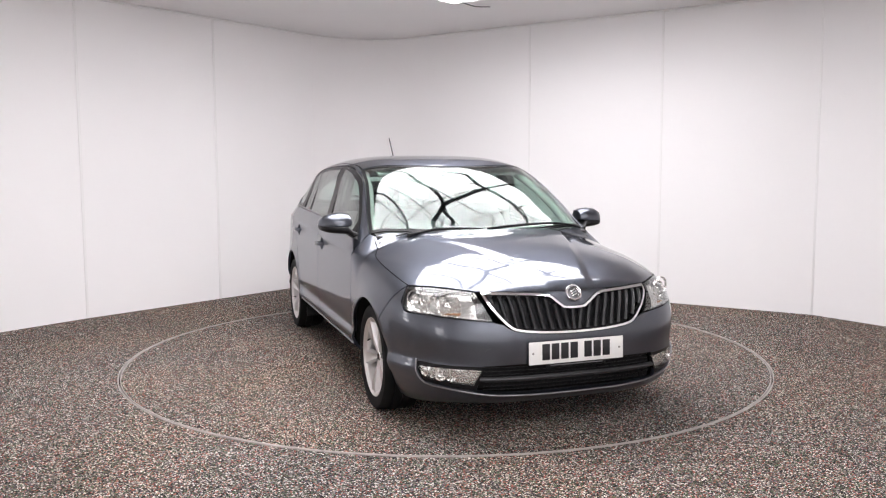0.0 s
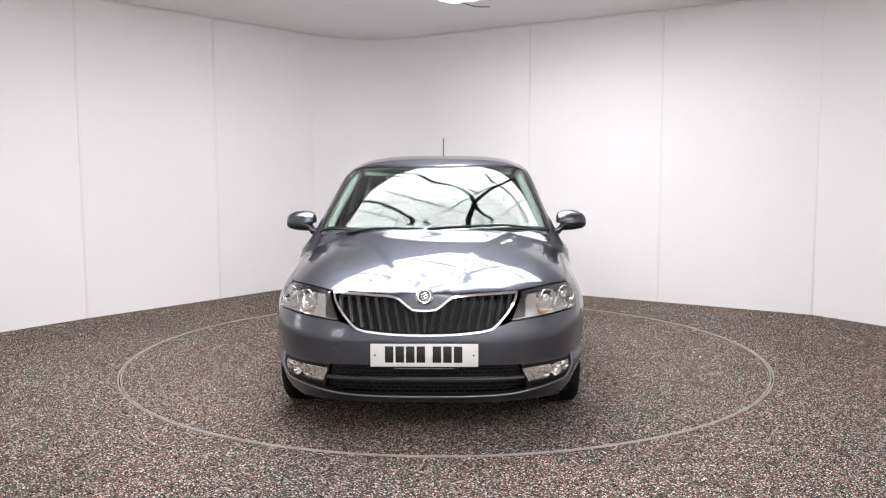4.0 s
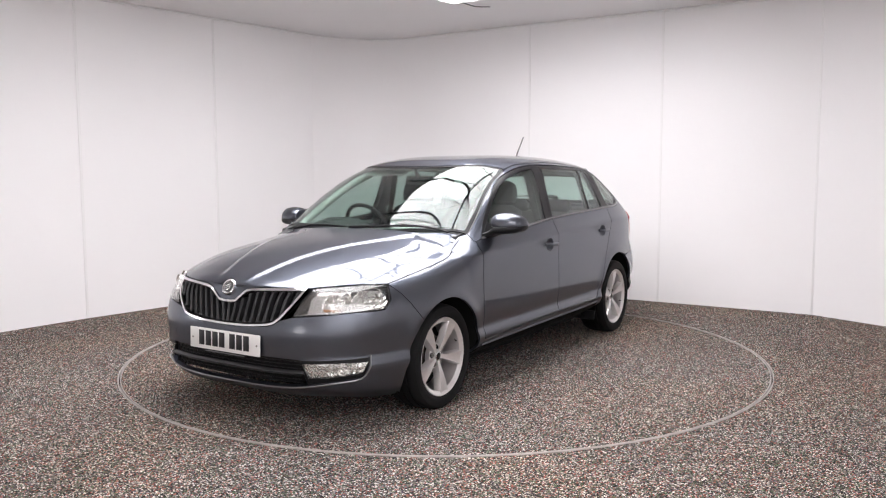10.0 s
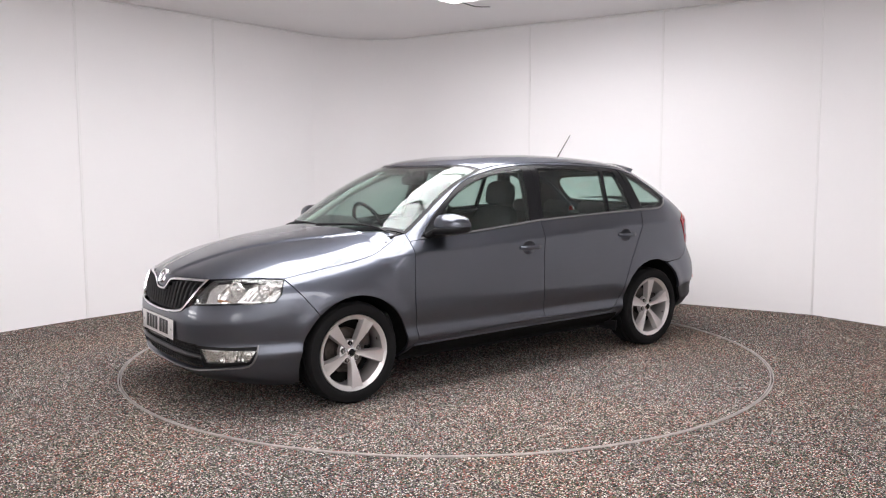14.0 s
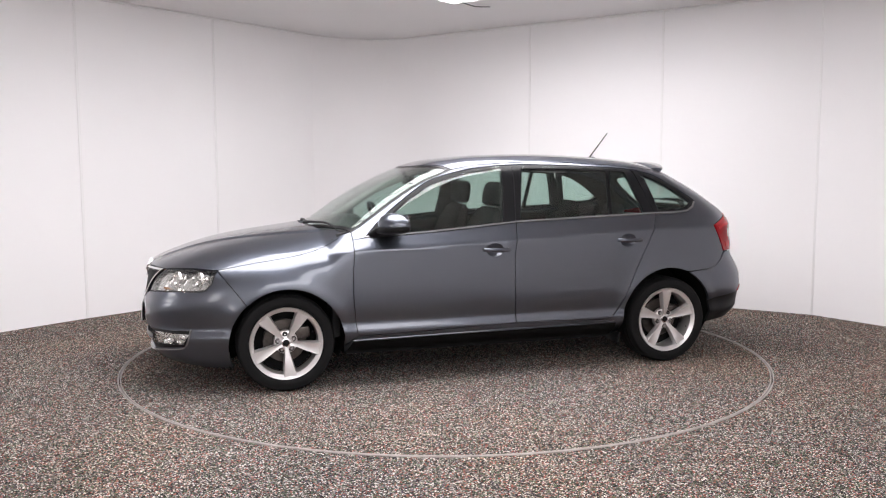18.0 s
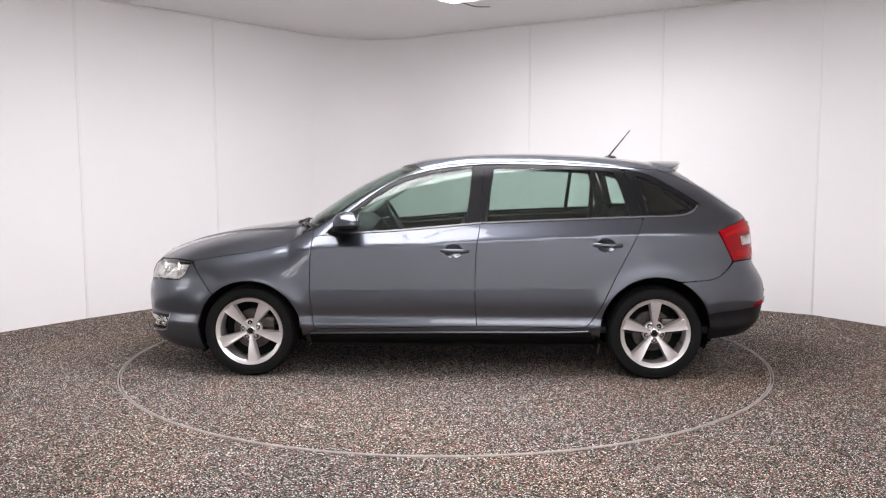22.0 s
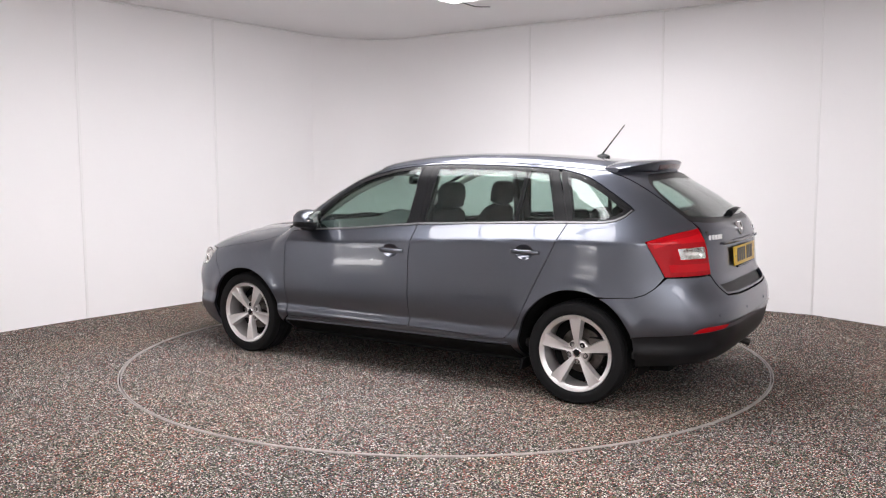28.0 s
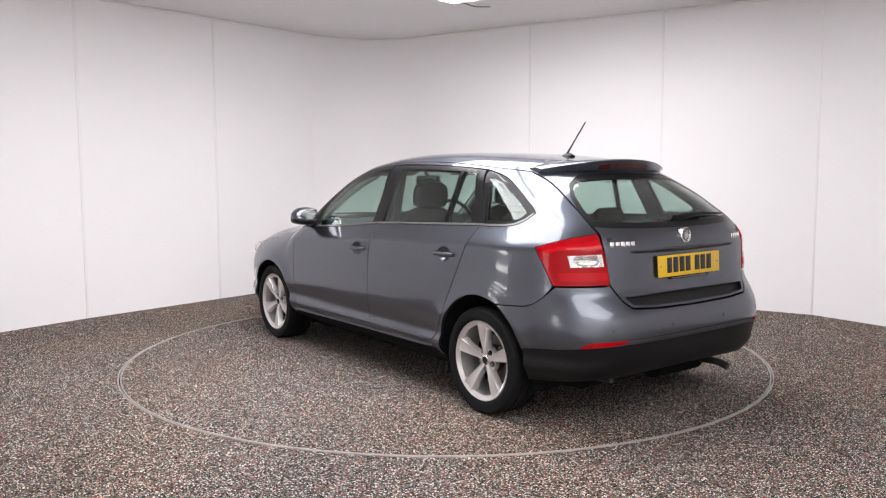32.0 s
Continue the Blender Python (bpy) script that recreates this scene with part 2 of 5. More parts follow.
def patch(domain, outer, holes=(), step=0.035, gap=0.0025, off=0.0, thick=0.012, shape=None):
    """A panel cut out of the car's skin: outer face, inner face and folded edge. Returns verts, faces and the outer normals."""
    if gap:
        outer = inset(outer, gap)
    uv, tris = fill(outer, holes, step)
    used = np.unique(tris)
    back = np.zeros(len(uv), int)
    back[used] = np.arange(len(used))
    uv, tris = uv[used], back[tris]
    e = 0.002
    p = place(domain, uv[:, 0], uv[:, 1])
    du = place(domain, uv[:, 0] + e, uv[:, 1]) - place(domain, uv[:, 0] - e, uv[:, 1])
    dv = place(domain, uv[:, 0], uv[:, 1] + e) - place(domain, uv[:, 0], uv[:, 1] - e)
    n = np.cross(du, dv)
    n /= np.linalg.norm(n, axis=1, keepdims=True) + 1e-12
    out = p - np.array([0, 0, 0.8]) if domain == "top" else p * np.array([0.0 if domain == "side" else 1.0, 1.0, 0.0])
    if np.sum(n * out) < 0:
        n, tris = -n, tris[:, ::-1]
    if shape is not None:
        def relief(u, v):
            q = place(domain, u, v)
            w = np.cross(place(domain, u + e, v) - place(domain, u - e, v), place(domain, u, v + e) - place(domain, u, v - e))
            w *= (1 if np.sum(w * n) > 0 else -1) / (np.linalg.norm(w, axis=1, keepdims=True) + 1e-12)
            return q + w * shape(q)[:, None]

        g = 0.004
        bent = np.cross(relief(uv[:, 0] + g, uv[:, 1]) - relief(uv[:, 0] - g, uv[:, 1]), relief(uv[:, 0], uv[:, 1] + g) - relief(uv[:, 0], uv[:, 1] - g))
        p = relief(uv[:, 0], uv[:, 1])
        bent /= np.linalg.norm(bent, axis=1, keepdims=True) + 1e-12
        n = bent * np.where(np.sum(bent * n, 1, keepdims=True) > 0, 1, -1)
    else:
        p = p + n * off
    k = len(p)
    faces = [tuple(t) for t in tris] + [(t[2] + k, t[1] + k, t[0] + k) for t in tris]
    count = {}
    for t in tris:
        for a, b in ((t[0], t[1]), (t[1], t[2]), (t[2], t[0])):
            count[(a, b)] = 1
    for a, b in count:
        if (b, a) not in count:
            faces.append((b, a, a + k, b + k))
    return np.concatenate([p, p - n * thick]), faces, n, len(tris)


def skin_part(name, mat, parent, pieces, label="", mirror=False):
    """A part made of one or more patches of the skin, shaded by the skin's own curvature."""
    verts, faces, normals, outer = [], [], [], []
    for v, f, n, count in pieces:
        k = len(verts)
        v = np.array(v)
        n2 = np.array(n)
        if mirror:
            v = v * (1, -1, 1)
            n2 = n2 * (1, -1, 1)
            f = [tuple(reversed(q)) for q in f]
        verts += [tuple(q) for q in v]
        faces += [tuple(int(i) + k for i in q) for q in f]
        for j, q in enumerate(f):
            normals += [tuple(n2[i]) for i in q] if j < count else [(0, 0, 0)] * len(q)
    me = mesh_of(name, verts, faces, mat, True)
    me.set_sharp_from_angle(angle=radians(38))
    me.normals_split_custom_set(normals)
    ob = new(name, me)
    ob.parent = parent
    return tagged(ob, label)


def both(name, mat, parent, pieces, label=""):
    """The same skin part on the car's left and right."""
    return skin_part(name, mat, parent, pieces, label), skin_part(name, mat, parent, pieces, label, True)


def mirrored(outline):
    """A whole outline from its left half, which runs from the middle round to the middle."""
    return list(outline) + [(-u, v) for u, v in reversed(outline) if abs(u) > 1e-6]


def round_front(rows):
    return [tuple(q) for q in at_front([r[0] for r in rows], [r[1] for r in rows])]


def round_rear(rows):
    return [tuple(q) for q in at_rear([r[0] for r in rows], [r[1] for r in rows])]


def corner_front(rows):
    """Corner coordinates of points known from the side as (x, z)."""
    return [(math.atan2(float(skin(np.array(x), np.array(z))), x - FRONT_HUB) * HUB_R, z) for x, z in rows]


def corner_rear(rows):
    return [(math.atan2(float(skin(np.array(x), np.array(z))), -x + REAR_HUB) * HUB_R, z) for x, z in rows]


# ---- the car's skin: half-width as a function of length and height ----
PROFILE_TOP = ((-1.75, 1.3174), (-1.6, 1.3462), (-1.4, 1.3786), (-1.2, 1.4044), (-1, 1.4239), (-0.8, 1.4372), (-0.6, 1.4445), (-0.4, 1.4461), (-0.2, 1.442), (-0.05, 1.4344), (0.09, 1.42), (0.22, 1.4007),
    (0.32, 1.3727), (0.42, 1.3357), (0.52, 1.2918), (0.62, 1.2431), (0.72, 1.1874), (0.82, 1.1258), (0.92, 1.0583), (1, 0.999), (1.03, 0.9785), (1.045, 0.9722), (1.07, 0.9697), (1.12, 0.9653),
    (1.2, 0.9544), (1.3, 0.9422), (1.4, 0.9296), (1.5, 0.9159), (1.6, 0.8991), (1.7, 0.8783), (1.8, 0.8528), (1.9, 0.8215), (1.98, 0.7928), (2.04, 0.771), (2.1, 0.735), (2.16, 0.66))
PROFILE_WIDTH = ((0.10, 0.74), (0.17, 0.785), (0.22, 0.808), (0.29, 0.832), (0.325, 0.848), (0.338, 0.851), (0.352, 0.850), (0.375, 0.8425), (0.388, 0.8385), (0.400, 0.8372), (0.415, 0.8385), (0.44, 0.8435), (0.47, 0.8490), (0.50, 0.8515), (0.53, 0.8520),
                 (0.56, 0.8515), (0.61, 0.8503), (0.70, 0.8475), (0.79, 0.8444), (0.85, 0.8422), (0.872, 0.8408), (0.882, 0.836), (0.92, 0.8128), (0.96, 0.789), (1.0, 0.7690), (1.03, 0.757), (1.10, 0.733),
                 (1.20, 0.700), (1.30, 0.670),
                 (1.36, 0.652), (1.40, 0.640), (1.50, 0.620))
PROFILE_NOSE = ((0.1, 1.918), (0.16, 2.008), (0.2, 2.073), (0.25, 2.113), (0.35, 2.128), (0.45, 2.138), (0.54, 2.136), (0.6, 2.123), (0.66, 2.113), (0.72, 2.103), (0.78, 2.088), (0.9, 2.078),
    (1.6, 2.078))
PROFILE_TAIL = ((0.1, 1.846), (0.2, 1.936), (0.28, 2.016), (0.34, 2.066), (0.42, 2.091), (0.52, 2.101), (0.6, 2.091), (0.66, 2.061), (0.72, 2.026), (0.8, 2.016), (0.9, 2.008), (0.97, 1.996),
    (1.038, 1.961), (1.1, 1.886), (1.177, 1.786), (1.287, 1.616), (1.35, 1.526), (1.45, 1.391))


def smooth_curve(rows):
    """A cubic with gentle slopes through the rows, as a lookup table."""
    p = np.array(rows, float)
    slope = np.gradient(p[:, 1], p[:, 0])
    xs = np.linspace(p[0, 0], p[-1, 0], 1500)
    k = np.clip(np.searchsorted(p[:, 0], xs) - 1, 0, len(p) - 2)
    h = p[k + 1, 0] - p[k, 0]
    s = (xs - p[k, 0]) / h
    ys = ((1 + 2 * s) * (1 - s) ** 2 * p[k, 1] + s * (1 - s) ** 2 * h * slope[k] + s * s * (3 - 2 * s) * p[k + 1, 1] + s * s * (s - 1) * h * slope[k + 1])
    return xs, ys


TOP, WIDTH, NOSE, TAIL = [smooth_curve(r) for r in (PROFILE_TOP, PROFILE_WIDTH, PROFILE_NOSE, PROFILE_TAIL)]
DEPTH = smooth_curve(((-1.9, 0.20), (-0.5, 0.20), (0.0, 0.212), (0.45, 0.268), (0.85, 0.325), (1.15, 0.355), (1.6, 0.345), (2.2, 0.30)))
POWER = smooth_curve(((-1.9, 3.5), (-0.5, 3.5), (0.1, 3.48), (0.5, 3.38), (0.85, 3.22), (1.05, 3.08), (1.3, 2.82), (1.6, 2.65), (2.2, 2.8)))
BOW = smooth_curve(((0.1, 3.5), (0.3, 3.45), (0.5, 3.26), (0.65, 3.5), (0.75, 3.95), (0.85, 4.1), (1.5, 4.1)))
STERN = smooth_curve(((0.1, 4.6), (0.5, 4.58), (0.75, 4.25), (0.95, 4.2), (1.05, 4.1), (1.15, 3.65), (1.3, 3.0), (1.5, 2.8)))
LEVEL = smooth_curve(((-2.3, -1.3), (-1.4, -1.22), (-0.9, -0.88), (-0.3, -0.3), (0.3, 0.3), (0.8, 0.68), (1.2, 0.82), (1.6, 0.85), (2.3, 0.85)))
RISE = smooth_curve(((0.1, 0.0), (0.5, 0.0), (0.6, 0.15), (0.72, 0.85), (0.8, 1.0), (1.02, 1.0), (1.1, 0.85), (1.25, 0.15), (1.35, 0.0), (1.6, 0.0)))
AXLES = ((1.303, 0.288), (-1.303, 0.305))


def skin(x, z):
    """Half the car's width at the length x and height z; negative outside its outline."""
    top = np.interp(x, *TOP)
    depth = np.interp(x, *DEPTH)
    power = np.interp(x, *POWER)
    over = np.clip((z - top + depth) / depth, 0, None)
    crown = np.sign(1 - over) * np.abs(1 - over ** power) ** (1 / power)
    front = np.clip((x - 1.1) / (np.interp(z, *NOSE) - 1.1), 0, None)
    nf = np.interp(z, *BOW)
    bow = np.sign(1 - front) * np.abs(1 - front ** nf) ** (1 / nf)
    back = np.clip((-1.0 - x) / (np.interp(z, *TAIL) - 1.0), 0, None)
    nr = np.interp(z, *STERN)
    stern = np.sign(1 - back) * np.abs(1 - back ** nr) ** (1 / nr)
    low = np.minimum(np.minimum(crown, bow), stern)
    rise = 0.045 * np.interp(x, *LEVEL) * np.interp(z, *RISE)
    y = np.interp(z + rise, *WIDTH) * np.where(low < 0, -np.abs(low), crown * bow * stern)
    y = y - 0.12 * np.clip((0.292 - z) / 0.10, 0, 1) ** 1.4 * np.clip((1.12 - np.abs(x)) / 0.15, 0, 1)
    for ax, az in AXLES:
        r = np.hypot(x - ax, z - az)
        y = y + 0.012 * np.exp(-((r - 0.352) / 0.055) ** 2) * np.clip((z - 0.2) / 0.2, 0, 1)
    return y


def solve(inside, lo, hi):
    """The edge between lo, inside the skin, and hi, outside it."""
    lo, hi = np.array(lo, float), np.array(hi, float)
    for _ in range(34):
        mid = (lo + hi) / 2
        inn = inside(mid)
        lo, hi = np.where(inn, mid, lo), np.where(inn, hi, mid)
    return lo


FRONT_HUB, REAR_HUB, HUB_R = 1.15, -1.15, 0.95


def place(domain, u, v):
    """Points of the skin. side: (x, z); top: (x, y); front and rear: (way round the corner, z)."""
    u, v = np.asarray(u, float), np.asarray(v, float)
    if domain == "side":
        return np.stack([u, skin(u, v), v], -1)
    if domain == "top":
        z = solve(lambda q: skin(u, q) > np.abs(v), np.full(u.shape, 0.55), np.full(u.shape, 1.6))
        return np.stack([u, v, z], -1)
    hub, way = (FRONT_HUB, 1) if domain == "front" else (REAR_HUB, -1)
    c, s = np.cos(u / HUB_R), np.sin(u / HUB_R)
    r = solve(lambda q: skin(hub + way * q * c, v) > np.abs(q * s), np.full(u.shape, 0.05), np.full(u.shape, 1.6))
    return np.stack([hub + way * r * c, r * s, v], -1)


def at_front(y, z):
    """Corner coordinates of the points seen from the front at (y, z)."""
    y, z = np.asarray(y, float), np.asarray(z, float)
    x = solve(lambda q: skin(q, z) > np.abs(y), np.full(y.shape, 0.9), np.full(y.shape, 2.4))
    return np.stack([np.arctan2(y, x - FRONT_HUB) * HUB_R, z], -1)


def at_rear(y, z):
    y, z = np.asarray(y, float), np.asarray(z, float)
    x = solve(lambda q: skin(-q, z) > np.abs(y), np.full(y.shape, 0.9), np.full(y.shape, 2.4))
    return np.stack([np.arctan2(y, x + REAR_HUB) * HUB_R, z], -1)


# ---- the room ----
H_ROOM = 2.89
CORNER = [(-0.20, 3.75), (-0.33, 3.845), (-0.50, 3.92), (-0.70, 3.96), (-0.90, 3.955), (-1.10, 3.905), (-1.32, 3.79), (-1.525, 3.61)]
RIGHT = [(2.3, -6.6), (3.75, -5.0), (4.5, -2.6), (4.55, -1.1), (4.17, 0.22), (3.36, 1.47), (2.15, 2.25), (0.92, 3.02), (-0.20, 3.75)]
LEFT = [(-1.525, 3.61), (-2.36, 2.55), (-3.265, 1.415), (-4.09, 0.22), (-4.5, -1.1), (-4.45, -2.6), (-3.75, -5.0), (-2.3, -6.6)]


def wall_piece(name, line, label):
    """A wall panel of 60 mm along a line seen from inside."""
    verts, faces = [], []
    n = len(line)
    for i, (x, y) in enumerate(line):
        a, b = Vector(line[max(i - 1, 0)]), Vector(line[min(i + 1, n - 1)])
        d = (b - a).normalized()
        o = Vector((d.y, -d.x)) * 0.06
        for z in (-0.02, H_ROOM + 0.02):
            verts += [(x, y, z), (x + o.x, y + o.y, z)]
    for i in range(n - 1):
        k = i * 4
        faces += [(k, k + 2, k + 6, k + 4), (k + 1, k + 5, k + 7, k + 3), (k, k + 4, k + 5, k + 1), (k + 2, k + 3, k + 7, k + 6)]
    faces += [(0, 1, 3, 2), (4 * n - 4, 4 * n - 2, 4 * n - 1, 4 * n - 3)]
    return tagged(part(name, (verts, faces), WALL), label, "wall", "", "structure")


count = 0
for line in (RIGHT, LEFT):
    for a, b in zip(line, line[1:]):
        count += 1
        wall_piece("wall_%d" % count, [a, b], "smooth white wall panel of the photo booth")
wall_piece("wall_corner", CORNER, "white wall panel bent round the booth's corner")
# added glowing sheet behind the camera, unseen; it brightens the car's reflections
tagged(part("backdrop", box(4.6, 0.04, H_ROOM + 0.04, 0, pose(0, -6.62, H_ROOM / 2)), BACK_FILL, smooth=False), "added glowing white sheet behind the camera, out of view", "backdrop", "", "structure")


def cover_strip(x, y, nx, ny, name="trim"):
    """A thin white strip over a joint between two panels, its shadow line drawn as a grey bar."""
    a = math.degrees(math.atan2(ny, nx))
    m = Matrix.Translation((x + nx * 0.002, y + ny * 0.002, H_ROOM / 2)) @ pose(0, 0, 0, 0, 0, a)
    ob = tagged(part(name, box(0.008, 0.020, H_ROOM, 0.002), JOINT_LIGHT, m=m), "narrow white cover strip over a wall joint", "trim", "wall joints", "structure")
    part("joint", box(0.004, 0.0035, H_ROOM - 0.01, 0, pose(0.001, 0.0115, 0)), JOINT_SHADE, ob, "grey bar drawing the joint's shadow line")
    return ob


for i in (3, 4, 5, 6, 7):
    x, y = RIGHT[i]
    cover_strip(x, y, -0.55, -0.83)
for i in (1, 2, 3, 4):
    x, y = LEFT[i]
    cover_strip(x, y, 0.78, -0.62)

outline = RIGHT + CORNER[1:] + LEFT[1:]
verts = [(x, y, z) for z in (H_ROOM, H_ROOM + 0.1) for x, y in outline]
n = len(outline)
faces = [tuple(range(n)), tuple(reversed(range(n, 2 * n)))] + [(i, i + n, (i + 1) % n + n, (i + 1) % n) for i in range(n)]
tagged(part("ceiling", (verts, faces), CEILING, smooth=False), "flat white painted ceiling with a lit panel in it", "ceiling", "", "structure")
for name, line in (("trim", RIGHT[3:]), ("trim", CORNER), ("trim", LEFT[:5])):
    inner = [Vector((x, y, H_ROOM - 0.012)) for x, y in line]
    tagged(part(name, tube(inner, 0.011, 8), JOINT_LIGHT), "slim white bead where wall meets ceiling", "trim", "ceiling beads", "structure")

# floor, one sheet with a round opening for the turntable
TABLE_R = 2.245
ring = [(math.cos(2 * math.pi * k / 160), math.sin(2 * math.pi * k / 160)) for k in range(160)]


def floor_sheet():
    bm = bmesh.new()
    rows = []
    for r in (TABLE_R + 0.004, 3.0, 9.5):
        rows.append([bm.verts.new((r * c, r * s, 0)) for c, s in ring])
    low = [bm.verts.new(((TABLE_R + 0.004) * c, (TABLE_R + 0.004) * s, -0.08)) for c, s in ring]
    for a, b in zip([low] + rows, rows):
        for k in range(160):
            bm.faces.new((a[k], b[k], b[(k + 1) % 160], a[(k + 1) % 160]))
    return bm


floor = tagged(part("floor", floor_sheet(), CARPET, smooth=False), "dark flecked carpet floor in grey, beige and rust", "carpet", "", "structure")
edge = lathe([(TABLE_R + 0.0035, -0.02), (TABLE_R + 0.0035, 0.005), (TABLE_R + 0.0105, 0.005), (TABLE_R + 0.011, -0.02)], 200, "z")
tagged(part("trim", edge, RING), "thin pale metal edging round the turntable", "edging", "", "structure")

# turntable
turntable = tagged(new("turntable"), "round carpeted turntable with a worn metal rim, level with the floor", "turntable")
disc = [(0, 0.0), (1.1, 0.0), (TABLE_R - 0.012, 0.0), (TABLE_R - 0.012, -0.05), (0, -0.05)]
part("deck", lathe(disc, 160, "z"), CARPET, turntable, "flecked carpet disc")
part("rim", lathe([(TABLE_R - 0.0115, -0.04), (TABLE_R - 0.0115, 0.003), (TABLE_R - 0.0105, 0.004), (TABLE_R - 0.005, 0.0035), (TABLE_R - 0.0045, -0.04)], 200, "z"), RING, turntable, "worn pale metal rim")

# lit ceiling panel and the cables under it
PA, PB = Vector((-0.62, -0.785, 0)), Vector((0.79, -0.613, 0))
P0 = Vector((0.084, 1.84, 2.872))
LA, LB = 3.80, 2.40
panel = tagged(new("ceiling_light"), "large lit white diffuser panel with thin seams under the ceiling", "ceiling light")
bm = bmesh.new()
q = [bm.verts.new(P0 + PA * (LA * i) + PB * (LB * j) + Vector((0, 0, z))) for z in (0, 0.012) for i, j in ((0, 0), (1, 0), (1, 1), (0, 1))]
for f in ((0, 1, 2, 3), (7, 6, 5, 4), (0, 4, 5, 1), (1, 5, 6, 2), (2, 6, 7, 3), (3, 7, 4, 0)):
    bm.faces.new([q[i] for i in f])
part("diffuser", bm, GLOW, panel, "glowing white diffuser", smooth=False)


def bar(a, b, w, h):
    d = b - a
    m = Matrix.Translation((a + b) / 2) @ pose(0, 0, 0, 0, 0, math.degrees(math.atan2(d.y, d.x)))
    return box(d.length, w, h, 0.001, m)


for i in range(1, 7):
    a = P0 + PA * (LA * i / 7) + Vector((0, 0, -0.003))
    part("seam", bar(a, a + PB * LB, 0.024, 0.006), SEAM_GREY, panel)
for j in range(1, 4):
    a = P0 + PB * (LB * j / 4) + Vector((0, 0, -0.004))
    part("seam", bar(a, a + PA * LA, 0.020, 0.006), SEAM_GREY, panel)
for a, b in ((P0, P0 + PA * LA), (P0, P0 + PB * LB), (P0 + PA * LA, P0 + PA * LA + PB * LB), (P0 + PB * LB, P0 + PB * LB + PA * LA)):
    up = Vector((0, 0, 0.006))
    part("frame", bar(a + up, b + up, 0.03, 0.02), WALL, panel)


def cable(points, radius, label):
    pts = spline(points, 0.06)
    return tagged(part("cable", tube(pts, radius, 8), BLACK), label, "cable", "ceiling cables")


cable([(0.16, 1.70, 2.86), (0.29, 1.85, 2.85), (0.435, 2.02, 2.88)], 0.004, "thin black cable stapled to the white ceiling")
cable([(-1.25, 0.35, 2.85), (-0.95, 0.16, 2.80), (-0.60, -0.11, 2.78), (-0.43, -0.32, 2.78), (-0.25, -0.70, 2.80), (-0.30, -1.30, 2.86)], 0.026, "black cable drooping under the lit panel")
cable([(-0.75, 1.30, 2.86), (-0.50, 1.02, 2.80), (-0.30, 0.92, 2.78), (-0.12, 0.62, 2.77), (0.10, 0.36, 2.77), (0.26, 0.10, 2.78), (0.36, -0.24, 2.79), (0.58, -0.45, 2.86)], 0.028, "black cable drooping under the lit panel")
cable([(0.05, 1.32, 2.865), (0.20, 1.22, 2.83), (0.42, 1.08, 2.79), (0.58, 0.71, 2.78), (0.78, 0.49, 2.78), (1.07, 0.29, 2.80), (1.38, -0.04, 2.86)], 0.024, "thin black cable under the lit panel")
cable([(1.20, 1.30, 2.862), (1.02, 1.08, 2.84), (0.73, 0.66, 2.79), (0.45, 0.20, 2.78), (0.31, -0.04, 2.78), (0.23, -0.43, 2.78), (0.10, -0.84, 2.80), (-0.2, -1.4, 2.86)], 0.034, "thick black cable drooping under the lit panel")


# added fill panel over the camera's end, unseen; lights what faces the camera
front_fill = tagged(new("ceiling_light"), "added lit white panel over the camera's end, out of view", "ceiling light")
part("diffuser", box(3.6, 2.3, 0.014, 0.002, pose(1.2, -5.15, 2.868)), FRONT_FILL, front_fill, "glowing white diffuser", smooth=False)
for x, y, sx, sy in ((1.2, -3.985, 3.66, 0.03), (1.2, -6.315, 3.66, 0.03), (-0.615, -5.15, 0.03, 2.29), (3.015, -5.15, 0.03, 2.29)):
    part("frame", box(sx, sy, 0.024, 0.002, pose(x, y, 2.874)), WALL, front_fill)


# upright lamp with three tubes, standing beside the camera's way on to the car
floodlight = tagged(new("floodlight"), "upright lamp box with three lit tubes, standing on the carpet", "lamp", "floodlights")
floodlight.matrix_basis = Matrix.Translation((-2.05, -3.75, 0)) @ pose(0, 0, 0, 0, 0, 62)
part("housing", box(0.10, 0.56, 0.74, 0.02, pose(-0.06, 0, 0.80)), WALL, floodlight, "white lamp housing")
part("diffuser", box(0.012, 0.52, 0.70, 0.004, pose(0.0, 0, 0.80)), glowing("softly_lit_diffuser", (1.0, 0.965, 0.955), 0.45), floodlight, "softly lit white sheet")
TUBE = glowing("lit_tube", (1.0, 0.96, 0.95), 7.5)
for k in range(3):
    part("tube", tube([(0.035, -0.24, 0.57 + 0.23 * k), (0.035, 0.24, 0.57 + 0.23 * k)], 0.026, 12), TUBE, floodlight, "glowing tube")
part("post", tube([(-0.06, 0, 0.03), (-0.06, 0, 0.45)], 0.022, 10), BLACK, floodlight, "black post")
part("foot", box(0.42, 0.42, 0.03, 0.01, pose(-0.06, 0, 0.015)), BLACK, floodlight, "black foot plate")
copy_thing(floodlight, Matrix.Translation((-3.35, -1.55, 0)) @ pose(0, 0, 0, 0, 0, 25))


# ---- the car ----
car = tagged(new("car"), "dark grey metallic five-door hatchback parked on the turntable", "car")
ARCH_F, ARCH_R = (1.296, 0.286, 0.343), (-1.300, 0.312, 0.346)

